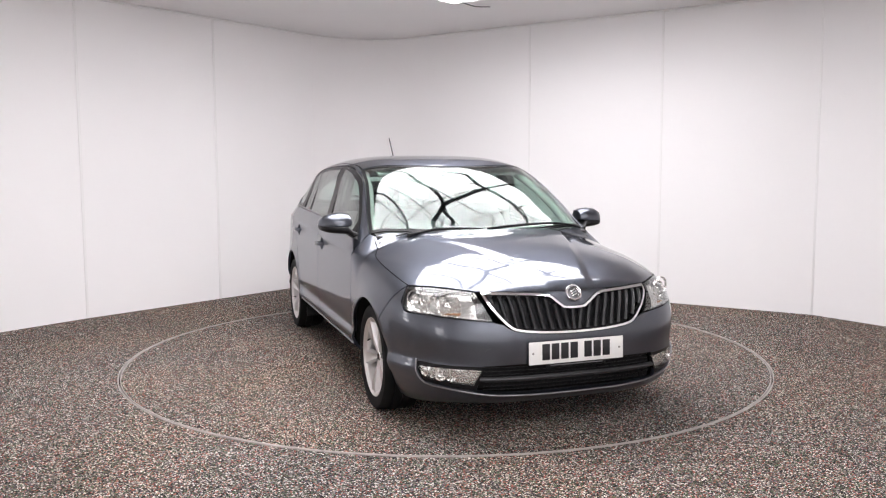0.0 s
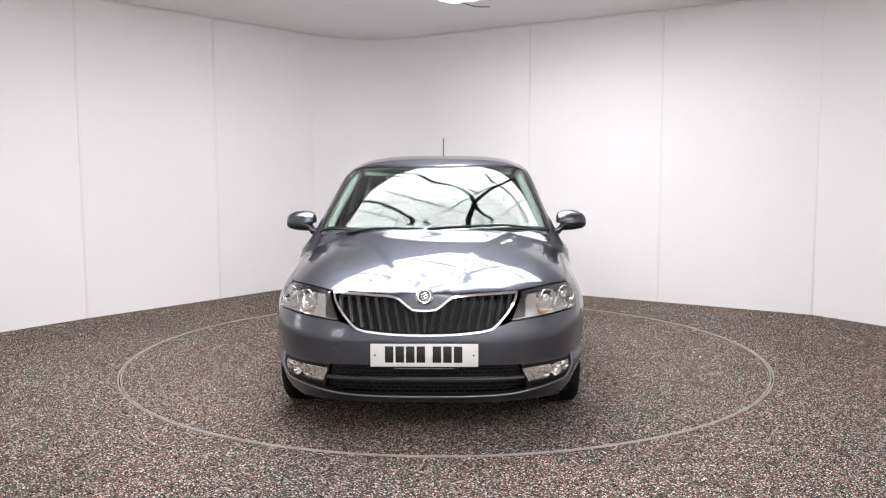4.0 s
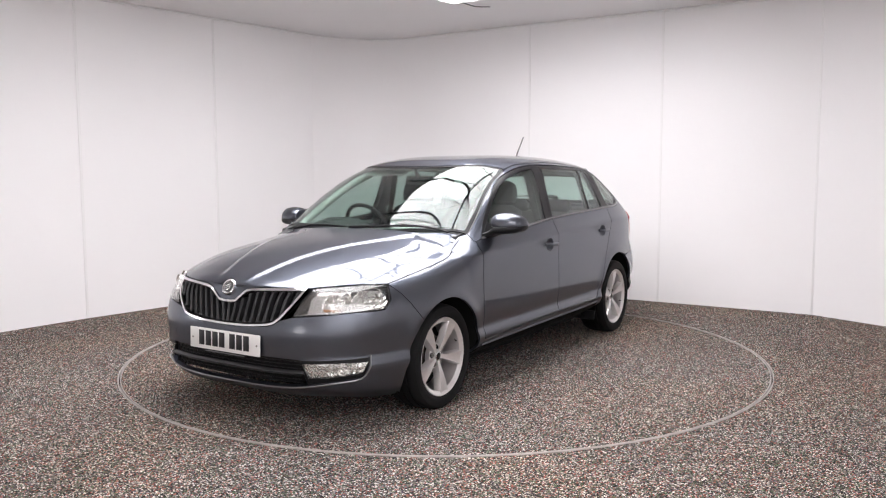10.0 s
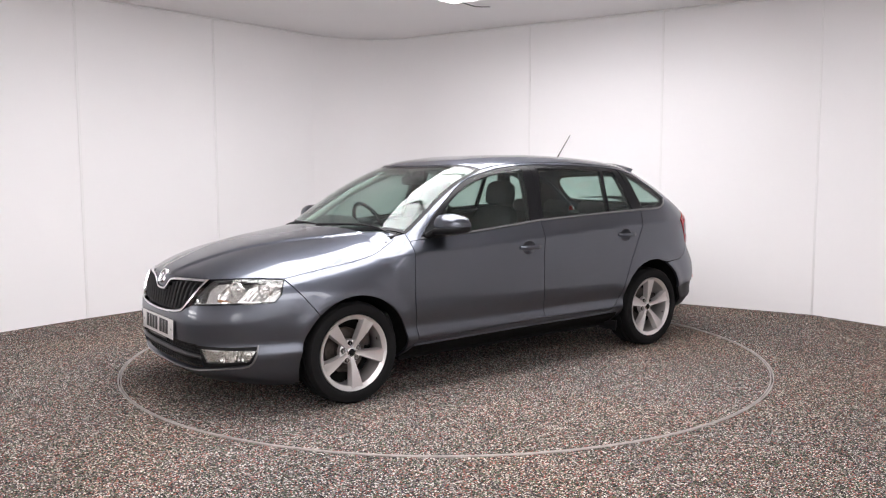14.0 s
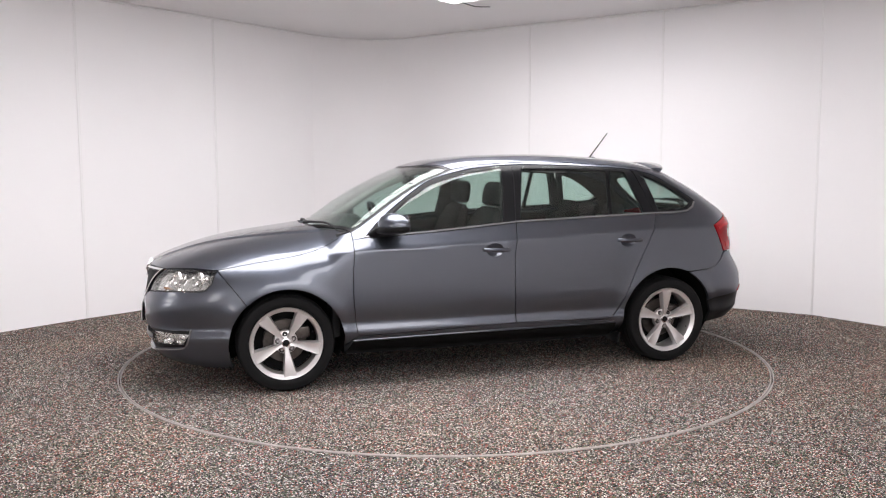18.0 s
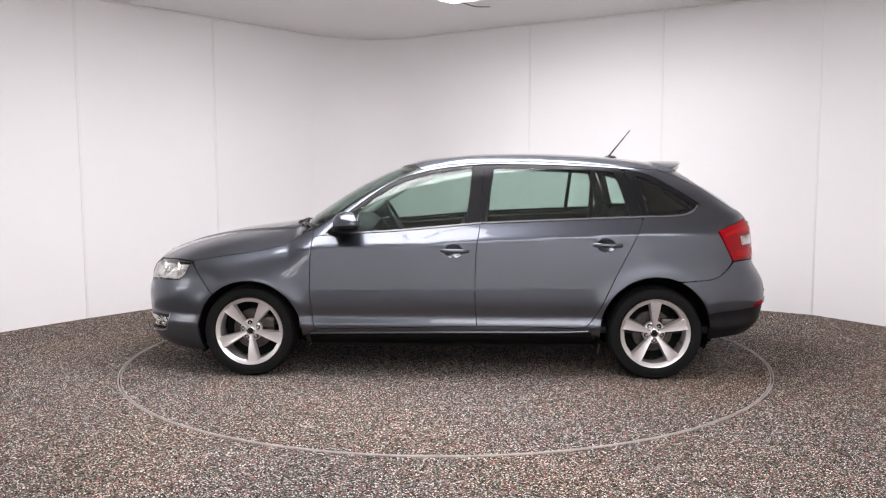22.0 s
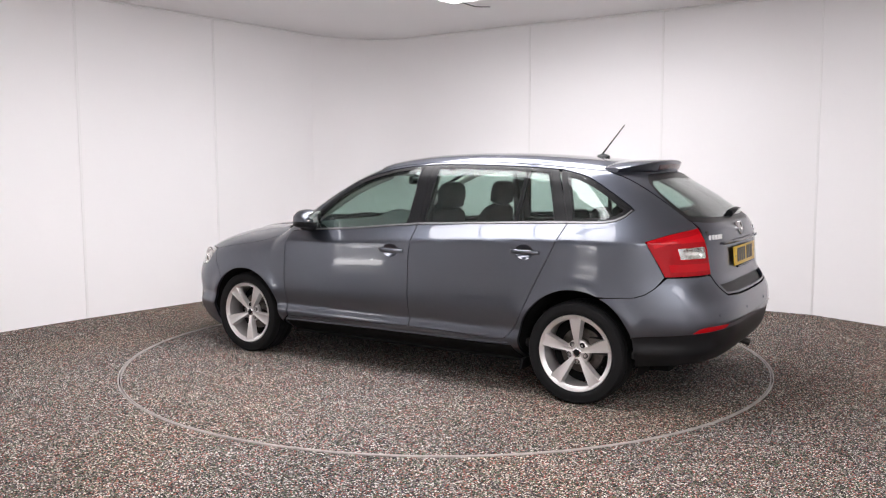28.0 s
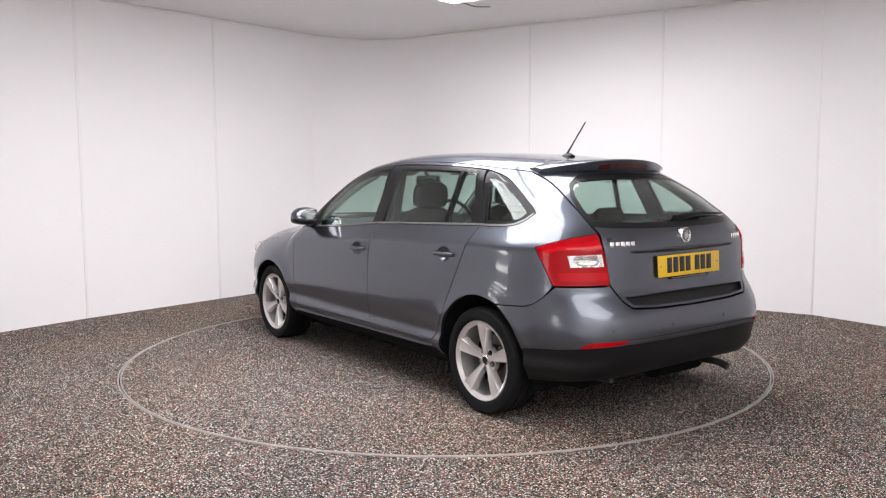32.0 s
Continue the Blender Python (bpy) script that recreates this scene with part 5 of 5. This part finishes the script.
    part("lamp_bowl", turn_to(moved(dish, Matrix.Translation((q[0] - 0.014, q[1] - 0.008, q[2])) @ pose(0, 0, 0, 0, 88, 40) @ Matrix.Scale(0.7, 4))), REFLECTOR, fog, "round reflector bowl")

# tail lamps
for side in (False, True):
    lamp = [o for o in car.children if o.name.startswith("tail_lamp")][int(side)]
    skin_part("reversing_lamp", LENS, lamp, [patch("rear", CLEAR_R, (), 0.02, 0.001, 0.004, 0.004)], "clear reversing and indicator lens", side)
    skin_part("lamp_reflector", REFLECTOR, lamp, [patch("rear", CLEAR_R, (), 0.008, 0.0005, -0.006, 0.004, lambda p: -0.022 * np.clip(1 - ((np.abs(p[:, 1]) - 0.655) / 0.05) ** 2 - ((p[:, 2] - 0.880) / 0.032) ** 2, 0, 1) ** 0.5 - 0.003 * np.abs(np.sin(p[:, 1] * 140)))], "silver bowl behind the clear lens", side)
    upper = corner_rear([(-1.725, 0.925), (-1.80, 0.950)]) + round_rear([(0.66, 0.968), (0.590, 0.985), (0.585, 0.940), (0.66, 0.936)]) + corner_rear([(-1.80, 0.928), (-1.735, 0.905)])
    skin_part("brake_lens", RED_BRIGHT, lamp, [patch("rear", upper, (), 0.02, 0.001, 0.0062, 0.012)], "brighter red band", side)
    lower = corner_rear([(-1.805, 0.822)]) + round_rear([(0.70, 0.824), (0.570, 0.826), (0.566, 0.785), (0.70, 0.780)]) + corner_rear([(-1.815, 0.780)])
    skin_part("tail_lens", RED_BRIGHT, lamp, [patch("rear", lower, (), 0.02, 0.001, 0.0062, 0.012)], "brighter red band", side)
    refl = corner_rear([(-1.938, 0.457)]) + round_rear([(0.715, 0.480), (0.68, 0.491), (0.60, 0.494), (0.526, 0.495), (0.545, 0.481), (0.56, 0.476), (0.65, 0.466)])
    skin_part("reflector", RED_LENS, bumper_rear, [patch("rear", refl, (), 0.02, 0.0005, 0.004, 0.012)], "red rear reflector", side)

# roof spoiler with brake light
rows = []
for y in np.linspace(-0.52, 0.52, 33):
    t = abs(y) / 0.5
    te = -1.600 + 0.150 * t ** 2.2
    zt = 1.390 - 0.048 * t ** 2
    zb = zt - 0.098 * max(0.5, 1 - 0.42 * t ** 4)
    x0 = -1.36 + 0.02 * t
    q = place("top", np.array([x0]), np.array([y]))[0]
    q2 = place("top", np.array([x0 - 0.10]), np.array([y]))[0]
    r = place("rear", *at_rear(np.array([abs(y)]), np.array([zb - 0.006])).T)[0]
    rows.append([(x0, y, q[2] - 0.004), (x0 - 0.010, y, q[2] + 0.003), (0.5 * (x0 + te), y, 0.5 * (q[2] + zt) + 0.006), (te + 0.02, y, zt + 0.002), (te + 0.003, y, zt - 0.002), (te, y, zt - 0.006), (te + 0.038, y, zb + 0.010), (te + 0.046, y, zb), (max(r[0] - 0.01, te + 0.05) + 0.06, y, zb + 0.004)])
verts = [p for r in rows for p in r]
faces = [(i * 9 + k, i * 9 + (k + 1) % 9, (i + 1) * 9 + (k + 1) % 9, (i + 1) * 9 + k) for i in range(32) for k in range(9)] + [tuple(range(9))[::-1], tuple(range(32 * 9, 33 * 9))]
spoiler = part("roof_spoiler", (verts, faces), PAINT, car, "body-coloured roof spoiler")
rows = []
for y in np.linspace(-0.20, 0.20, 13):
    t = abs(y) / 0.5
    te = -1.600 + 0.150 * t ** 2.2
    zt = 1.390 - 0.048 * t ** 2
    rows.append([(te + 0.0062, y, zt - 0.026), (te + 0.0182, y, zt - 0.052), (te + 0.040, y, zt - 0.052), (te + 0.040, y, zt - 0.026)])
verts = [p for r in rows for p in r]
faces = [(i * 4 + k, i * 4 + (k + 1) % 4, (i + 1) * 4 + (k + 1) % 4, (i + 1) * 4 + k) for i in range(12) for k in range(4)] + [(3, 2, 1, 0), (48, 49, 50, 51)]
part("brake_light", (verts, faces), material("dark_red_lens", (0.05, 0.003, 0.004), 0.12), spoiler, "dark red high brake light")

# aerial
foot = loft([(-0.028, -1.135, 1.408, 0.020, 0.004), (-0.020, -1.132, 1.412, 0.038, 0.012), (0.0, -1.130, 1.416, 0.045, 0.017), (0.020, -1.132, 1.412, 0.038, 0.012), (0.028, -1.135, 1.408, 0.020, 0.004)], 16, 2.2)
aerial = part("aerial", foot, BLACK, car, "black roof aerial")
part("mast", tube([(-1.118, 0, 1.424), (-1.160, 0, 1.478), (-1.268, 0, 1.612)], [0.0065, 0.0045, 0.0035], 8), BLACK, aerial, "thin black mast")

# tailgate details
FACE_R = Matrix.Translation((-1.993, 0.0, 0.983)) @ pose(0, 0, 0, 0, -84, 0)
emblem = part("emblem", disc_at(FACE_R, [(0.0, 0.004), (0.030, 0.004), (0.033, 0.010), (0.038, 0.012), (0.042, 0.009), (0.043, -0.012), (0.0, -0.012)]), CHROME, car, "round chrome emblem")
part("emblem_field", disc_at(FACE_R, [(0.0, 0.0065), (0.024, 0.0062), (0.030, 0.0045), (0.0, 0.0045)]), SATIN, emblem, "grey emblem field")
for k in (-1, 0, 1):
    part("emblem_bar", box(0.0065, 0.036 - 0.006 * abs(k), 0.004, 0.0015, FACE_R @ pose(0.011 * k, 0.003 * k, 0.008, 0, 0, 25)), CHROME, emblem)
for y0, n, w in ((0.550, 5, 0.031), (-0.425, 5, 0.026)):
    for k in range(n):
        y = y0 - w * (k + 0.5)
        q = place("rear", *at_rear(np.array([abs(y)]), np.array([0.958])).T)[0]
        a = math.degrees(math.atan2(y, 2.6)) * 1.6
        part("lettering_bar", box(0.005, w - 0.008, 0.027, 0.001, Matrix.Translation((q[0] - 0.0015, y, 0.958)) @ pose(0, 0, 0, 0, 0, -a * 1.2)), CHROME, tail)
grip_rail = mirrored(round_rear([(0.0, 0.905), (0.20, 0.906), (0.40, 0.910), (0.435, 0.914), (0.425, 0.928), (0.20, 0.926), (0.0, 0.925)]))
skin_part("tailgate_rail", PAINT, tail, [patch("rear", grip_rail, (), 0.02, 0.0, 0.0, 0.02, lambda p: 0.020 * np.clip((p[:, 2] - 0.9045) / 0.010, 0, 1) * np.clip((0.44 - np.abs(p[:, 1])) / 0.05, 0, 1))], "overhang above the number plate")
# the inset is black to draw the shade on its down-facing paint
skin_part("tailgate_shade", BLACK, tail, [patch("rear", SWEEP, (), 0.02, -0.003, -0.024, 0.01)], "black inset drawing the shade along the tailgate's lower edge")


def on_rear(y, z, out=0.0):
    q = place("rear", *at_rear(np.array([abs(y)]), np.array([z])).T)[0]
    return (q[0] - out, y, q[2] + 0.5 * out)


hub = part("rear_wiper", tube([on_rear(0.012, 1.066, 0.006), on_rear(-0.03, 1.070, 0.022), on_rear(-0.14, 1.078, 0.024), on_rear(-0.26, 1.084, 0.016)], [0.022, 0.020, 0.013, 0.006], 10), BLACK, car, "black rear wiper")
part("wiper_blade", tube([on_rear(-0.06, 1.082, 0.010), on_rear(-0.25, 1.084, 0.010), on_rear(-0.47, 1.076, 0.009)], [0.005, 0.007, 0.004], 6), BLACK, hub, "black rubber blade")
for y in (-0.60, -0.22, 0.22, 0.60):
    q = on_rear(y, 0.548, 0.0)
    part("parking_sensor", moved(lathe([(0.0, 0.0035), (0.008, 0.003), (0.0095, 0.0), (0.0095, -0.004), (0.0, -0.004)], 16, "z"), Matrix.Translation(q) @ pose(0, 0, 0, 0, -88, -math.degrees(math.atan2(y, 2.0)) * 1.6)), PAINT, bumper_rear)
box_pipe = part("silencer", tube([(-1.72, -0.46, 0.225), (-1.74, -0.44, 0.225), (-1.74, -0.06, 0.225), (-1.72, -0.04, 0.225)], [0.04, 0.075, 0.075, 0.04], 16), UNDERSIDE, car, "dark exhaust silencer")
part("tailpipe", tube([(-1.74, -0.42, 0.225), (-1.92, -0.43, 0.225), (-1.985, -0.44, 0.205)], 0.022, 12), EXHAUST, box_pipe, "steel tailpipe")
part("tow_bracket", tube([(-1.80, 0.47, 0.25), (-1.93, 0.485, 0.262)], 0.016, 10), EXHAUST, car, "rusty towing eye under the bumper")
for s in (1, -1):
    part("deflector", box(0.012, 0.13, 0.05, 0.004, pose(1.635, s * 0.68, 0.165, 0, 14, 0)), BLACK, car, "black air deflector ahead of the wheel")
    part("mud_flap", box(0.015, 0.16, 0.07, 0.005, pose(-0.948, s * 0.72, 0.185, 0, -10, 0)), BLACK, car, "black plastic flap at the sill's end")

# ---- cabin ----
lining = [(x, y * 0.93) for x, y in inset(roof, 0.02)]
skin_part("headlining", TRIM_LIGHT, car, [patch("top", lining, (), 0.06, 0.0, -0.030, 0.012)], "pale grey headlining")
a_trim = path([(0.860, 0.955), (0.70, 1.060), (0.57, 1.148), (0.38, 1.250), (0.16, 1.335)], [(0.16, 1.335), (0.10, 1.335)], [(0.10, 1.335), (0.34, 1.262), (0.56, 1.127), (0.69, 1.028), (0.815, 0.925)], [(0.815, 0.925), (0.860, 0.955)])
c_trim = path([(-1.24, 1.03), (-1.40, 1.035), (-1.50, 1.046), (-1.556, 1.072), (-1.590, 1.107)], [(-1.590, 1.107), (-1.426, 1.216), (-1.286, 1.292), (-1.125, 1.333)], [(-1.125, 1.333), (-1.35, 1.320)], [(-1.35, 1.320), (-1.60, 1.215), (-1.85, 1.045)], [(-1.85, 1.045), (-1.70, 0.92)], [(-1.70, 0.92), (-1.24, 1.03)])
rail_trim = path([(0.10, 1.335), (-0.26, 1.366), (-0.56, 1.362), (-1.125, 1.331)], [(-1.125, 1.331), (-1.20, 1.340)], [(-1.20, 1.340), (-0.8, 1.372), (-0.4, 1.383), (0.0, 1.366), (0.16, 1.345)], [(0.16, 1.345), (0.10, 1.335)])
both("pillar_trim", TRIM_LIGHT, car, [patch("side", a_trim, (), 0.04, 0.0, -0.028, 0.008), patch("side", rail_trim, (), 0.04, 0.0, -0.028, 0.008)], "pale grey pillar trim")
both("quarter_trim", TRIM_DARK, car, [patch("side", c_trim, (), 0.04, 0.0, -0.030, 0.008)], "dark rear pillar trim")
b_trim = path([(-0.10, 0.97), (-0.125, 1.17), (-0.145, 1.345)], [(-0.145, 1.345), (-0.27, 1.345)], [(-0.27, 1.345), (-0.26, 1.18), (-0.24, 0.97)], [(-0.24, 0.97), (-0.10, 0.97)])
both("pillar_trim", TRIM_DARK, car, [patch("side", b_trim, (), 0.04, 0.0, -0.040, 0.01)], "dark centre pillar trim")
card_f = path([(0.84, 0.36), (-0.15, 0.36)], [(-0.15, 0.36), (-0.18, 0.985)], [(-0.18, 0.985), (0.347, 0.945), (0.80, 0.915)], [(0.80, 0.915), (0.84, 0.36)])
card_r = path([(-0.19, 0.36), (-0.85, 0.36)], [(-0.85, 0.36), (-1.03, 0.70), (-1.20, 1.02)], [(-1.20, 1.02), (-0.73, 1.008), (-0.20, 0.988)], [(-0.20, 0.988), (-0.19, 0.36)])
side_r = path([(-1.0, 0.66), (-1.22, 1.02)], [(-1.22, 1.02), (-1.45, 1.03), (-1.70, 0.93)], [(-1.70, 0.93), (-1.74, 0.70)], [(-1.74, 0.70), (-1.0, 0.66)])
for k, side in enumerate((False, True)):
    skin_part("door_card", TRIM_DARK, doors_f[k], [patch("side", card_f, (), 0.05, 0.0, -0.055, 0.02)], "dark plastic door lining", side)
    skin_part("door_card", TRIM_DARK, doors_r[k], [patch("side", card_r, (), 0.05, 0.0, -0.055, 0.02)], "dark plastic door lining", side)
    skin_part("boot_trim", TRIM_DARK, car, [patch("side", side_r, (), 0.05, 0.0, -0.045, 0.02)], "dark boot lining", side)
part("cabin_floor", box(2.7, 1.46, 0.05, 0.02, pose(-0.45, 0, 0.30)), TRIM_DARK, car, "dark cabin carpet")
part("bulkhead", box(0.05, 1.40, 0.62, 0.01, pose(0.98, 0, 0.60)), TRIM_DARK, car, "dark bulkhead")
part("boot_panel", box(0.04, 1.10, 0.55, 0.01, pose(-1.93, 0, 0.72)), TRIM_DARK, tail, "dark tailgate lining")

# dashboard
profile = [(1.02, 0.86), (1.00, 0.938), (0.90, 0.962), (0.78, 0.968), (0.68, 0.955), (0.61, 0.905), (0.60, 0.82), (0.64, 0.74), (0.70, 0.60), (0.75, 0.48), (1.02, 0.48)]
ys = np.linspace(-0.70, 0.70, 29)
verts = []
for y in ys:
    hump = 0.050 * math.exp(-((y + 0.36) / 0.16) ** 4)
    pull = 0.06 * (abs(y) / 0.7) ** 3
    for x, z in profile:
        verts.append((x - pull * 0.6 - (0.03 * math.exp(-((y + 0.36) / 0.16) ** 4) if x < 0.75 and z > 0.85 else 0), y, z + (hump if x < 0.85 and z > 0.85 else 0)))
n = len(profile)
faces = [(i * n + k, i * n + (k + 1) % n, (i + 1) * n + (k + 1) % n, (i + 1) * n + k) for i in range(28) for k in range(n)] + [tuple(range(n))[::-1], tuple(range(28 * n, 29 * n))]
dash = part("dashboard", (verts, faces), TRIM_DARK, car, "dark soft-grained dashboard")
for y in (-0.62, -0.12, 0.06, 0.62):
    part("air_vent", box(0.02, 0.11, 0.055, 0.006, pose(0.598, y, 0.86, 0, -8, 0)), SATIN, dash, "air vent with satin edge")
part("console_screen", box(0.012, 0.17, 0.075, 0.004, pose(0.588, -0.03, 0.775, 0, -14, 0)), GLOSS_BLACK, dash, "black radio panel")
part("centre_console", box(0.75, 0.20, 0.26, 0.03, pose(0.28, 0, 0.44)), TRIM_DARK, car, "dark centre console")
part("gear_lever", tube([(0.38, 0, 0.56), (0.37, 0, 0.66), (0.365, 0, 0.72)], [0.012, 0.010, 0.024], 10), BLACK, car, "black gear lever")

# steering wheel on the car's right
WHEEL_M = Matrix.Translation((0.455, -0.36, 0.930)) @ pose(0, 0, 0, 0, -64, 0)
ringed = []
for k in range(48):
    a = 2 * math.pi * k / 48
    for j in range(10):
        b = 2 * math.pi * j / 10
        r = 0.178 + 0.0145 * math.cos(b)
        ringed.append((r * math.cos(a), r * math.sin(a), 0.0145 * math.sin(b)))
faces = [(k * 10 + j, ((k + 1) % 48) * 10 + j, ((k + 1) % 48) * 10 + (j + 1) % 10, k * 10 + (j + 1) % 10) for k in range(48) for j in range(10)]
steering = part("steering_wheel", (ringed, faces), BLACK, car, "black three-spoke steering wheel", m=WHEEL_M)
part("airbag_pad", box(0.13, 0.17, 0.05, 0.022, pose(0.0, 0, -0.02)), TRIM_DARK, steering, "centre pad")
for a in (0, 90, 180, 270):
    if a == 0:
        continue
    part("spoke", box(0.13, 0.032, 0.016, 0.006, pose(0, 0, 0, 0, 0, a) @ pose(0.115, 0, -0.010)), SATIN if a != 180 else TRIM_DARK, steering)


# seats
def cushion(sections, n=18, power=3.0):
    """A padded body through rounded sections: centre, half width and half depth, with its normal direction."""
    verts, faces = [], []
    for (x, y, z), w, d, tilt in sections:
        for k in range(n):
            t = 2 * math.pi * k / n
            c, s = math.cos(t), math.sin(t)
            a = w * math.copysign(abs(c) ** (2 / power), c)
            b = d * math.copysign(abs(s) ** (2 / power), s)
            verts.append((x + b * math.cos(radians(tilt)), y + a, z + b * math.sin(radians(tilt))))
    for i in range(len(sections) - 1):
        for k in range(n):
            p, q = i * n + k, i * n + (k + 1) % n
            faces.append((p, q, q + n, p + n))
    faces += [tuple(range(n))[::-1], tuple(range(len(verts) - n, len(verts)))]
    return verts, faces


def seat(y):
    ob = part("front_seat", cushion([((0.36, y, 0.50), 0.16, 0.03, 80), ((0.34, y, 0.51), 0.23, 0.07, 82), ((0.10, y, 0.49), 0.25, 0.08, 86), ((-0.06, y, 0.47), 0.24, 0.08, 88), ((-0.10, y, 0.47), 0.18, 0.04, 88)]), FABRIC, car, "black fabric front seat")
    part("backrest", cushion([((0.01, y, 0.48), 0.20, 0.05, 15), ((-0.01, y, 0.55), 0.25, 0.085, 15), ((-0.06, y, 0.75), 0.255, 0.085, 14), ((-0.125, y, 0.95), 0.23, 0.070, 14), ((-0.165, y, 1.045), 0.185, 0.055, 14), ((-0.178, y, 1.075), 0.12, 0.03, 14)]), FABRIC, ob, "black fabric backrest")
    part("headrest", cushion([((-0.183, y, 1.082), 0.085, 0.030, 10), ((-0.185, y, 1.098), 0.125, 0.050, 10), ((-0.195, y, 1.165), 0.135, 0.056, 10), ((-0.205, y, 1.225), 0.120, 0.048, 10), ((-0.210, y, 1.248), 0.085, 0.028, 10)]), FABRIC, ob, "padded headrest")
    for s in (-0.055, 0.055):
        part("headrest_post", tube([(-0.165, y + s, 1.03), (-0.183, y + s, 1.10)], 0.006, 8), CHROME, ob)
    return ob


for y in (0.36, -0.36):
    seat(y)
bench = part("rear_bench", cushion([((-0.52, 0, 0.50), 0.55, 0.03, 82), ((-0.55, 0, 0.52), 0.63, 0.07, 84), ((-0.85, 0, 0.50), 0.63, 0.08, 88), ((-0.98, 0, 0.50), 0.58, 0.05, 88)], 24, 6.0), FABRIC, car, "black fabric rear bench")
part("backrest", cushion([((-0.93, 0, 0.50), 0.56, 0.05, 15), ((-0.95, 0, 0.60), 0.62, 0.085, 15), ((-1.03, 0, 0.82), 0.62, 0.080, 15), ((-1.085, 0, 0.955), 0.58, 0.060, 15), ((-1.098, 0, 0.985), 0.50, 0.030, 15)], 24, 6.0), FABRIC, bench, "black fabric rear backrest")
for y in (-0.38, 0.0, 0.38):
    part("headrest", cushion([((-1.110, y, 0.985), 0.10, 0.025, 10), ((-1.115, y, 1.01), 0.13, 0.042, 10), ((-1.122, y, 1.055), 0.13, 0.042, 10), ((-1.130, y, 1.085), 0.10, 0.024, 10)]), FABRIC, bench, "low rear headrest")
part("parcel_shelf", box(0.60, 1.10, 0.025, 0.008, pose(-1.50, 0, 0.955)), TRIM_DARK, car, "dark parcel shelf")
a_line = [(x - 0.035, float(skin(np.array(x), np.array(z))) - 0.035, z - 0.035) for x, z in spline([(0.86, 0.966)] + SCREEN_EDGE[2:], 0.06)]
for piece in (tube(a_line, 0.026, 10), flipped(tube(a_line, 0.026, 10))):
    part("pillar_trim", piece, TRIM_LIGHT, car, "pale grey pillar trim")
inner_mirror = part("interior_mirror", box(0.035, 0.22, 0.065, 0.016, pose(0.325, 0.0, 1.262, 0, -8, 0)), BLACK, car, "black interior mirror")
part("mirror_glass", box(0.004, 0.20, 0.050, 0.0015, pose(0.3065, 0.0, 1.260, 0, -8, 0)), CHROME, inner_mirror)
part("mirror_stem", tube([(0.33, 0, 1.28), (0.36, 0, 1.318), (0.372, 0, 1.338)], 0.014, 10), BLACK, inner_mirror)
for y in (-0.34, 0.34):
    part("sun_visor", box(0.15, 0.34, 0.018, 0.007, pose(0.215, y, 1.338 - 0.016, 0, 16, 0)), TRIM_LIGHT, car, "pale grey sun visor, folded up")
for s in (1, -1):
    part("seat_belt", box(0.004, 0.046, 0.42, 0.001, pose(-0.20, s * 0.615, 1.14, s * 14, 4, 0)), FABRIC, car, "black seat belt strap")



# ---- the turntable and the car turn ----
TURN = [(0, -70.63), (4, -91.56), (8, -112.27), (12, -132.67), (16, -152.76), (20, -172.62), (24, -192.42), (28, -212.43), (32, -232.99)]


def motions():
    walk(turntable, [(t, pose(0, 0, 0, 0, 0, a)) for t, a in TURN])
    walk(car, [(t, pose(0, 0, 0, 0, 0, a) @ pose(-0.063, -0.045, 0.0)) for t, a in TURN])


motions()
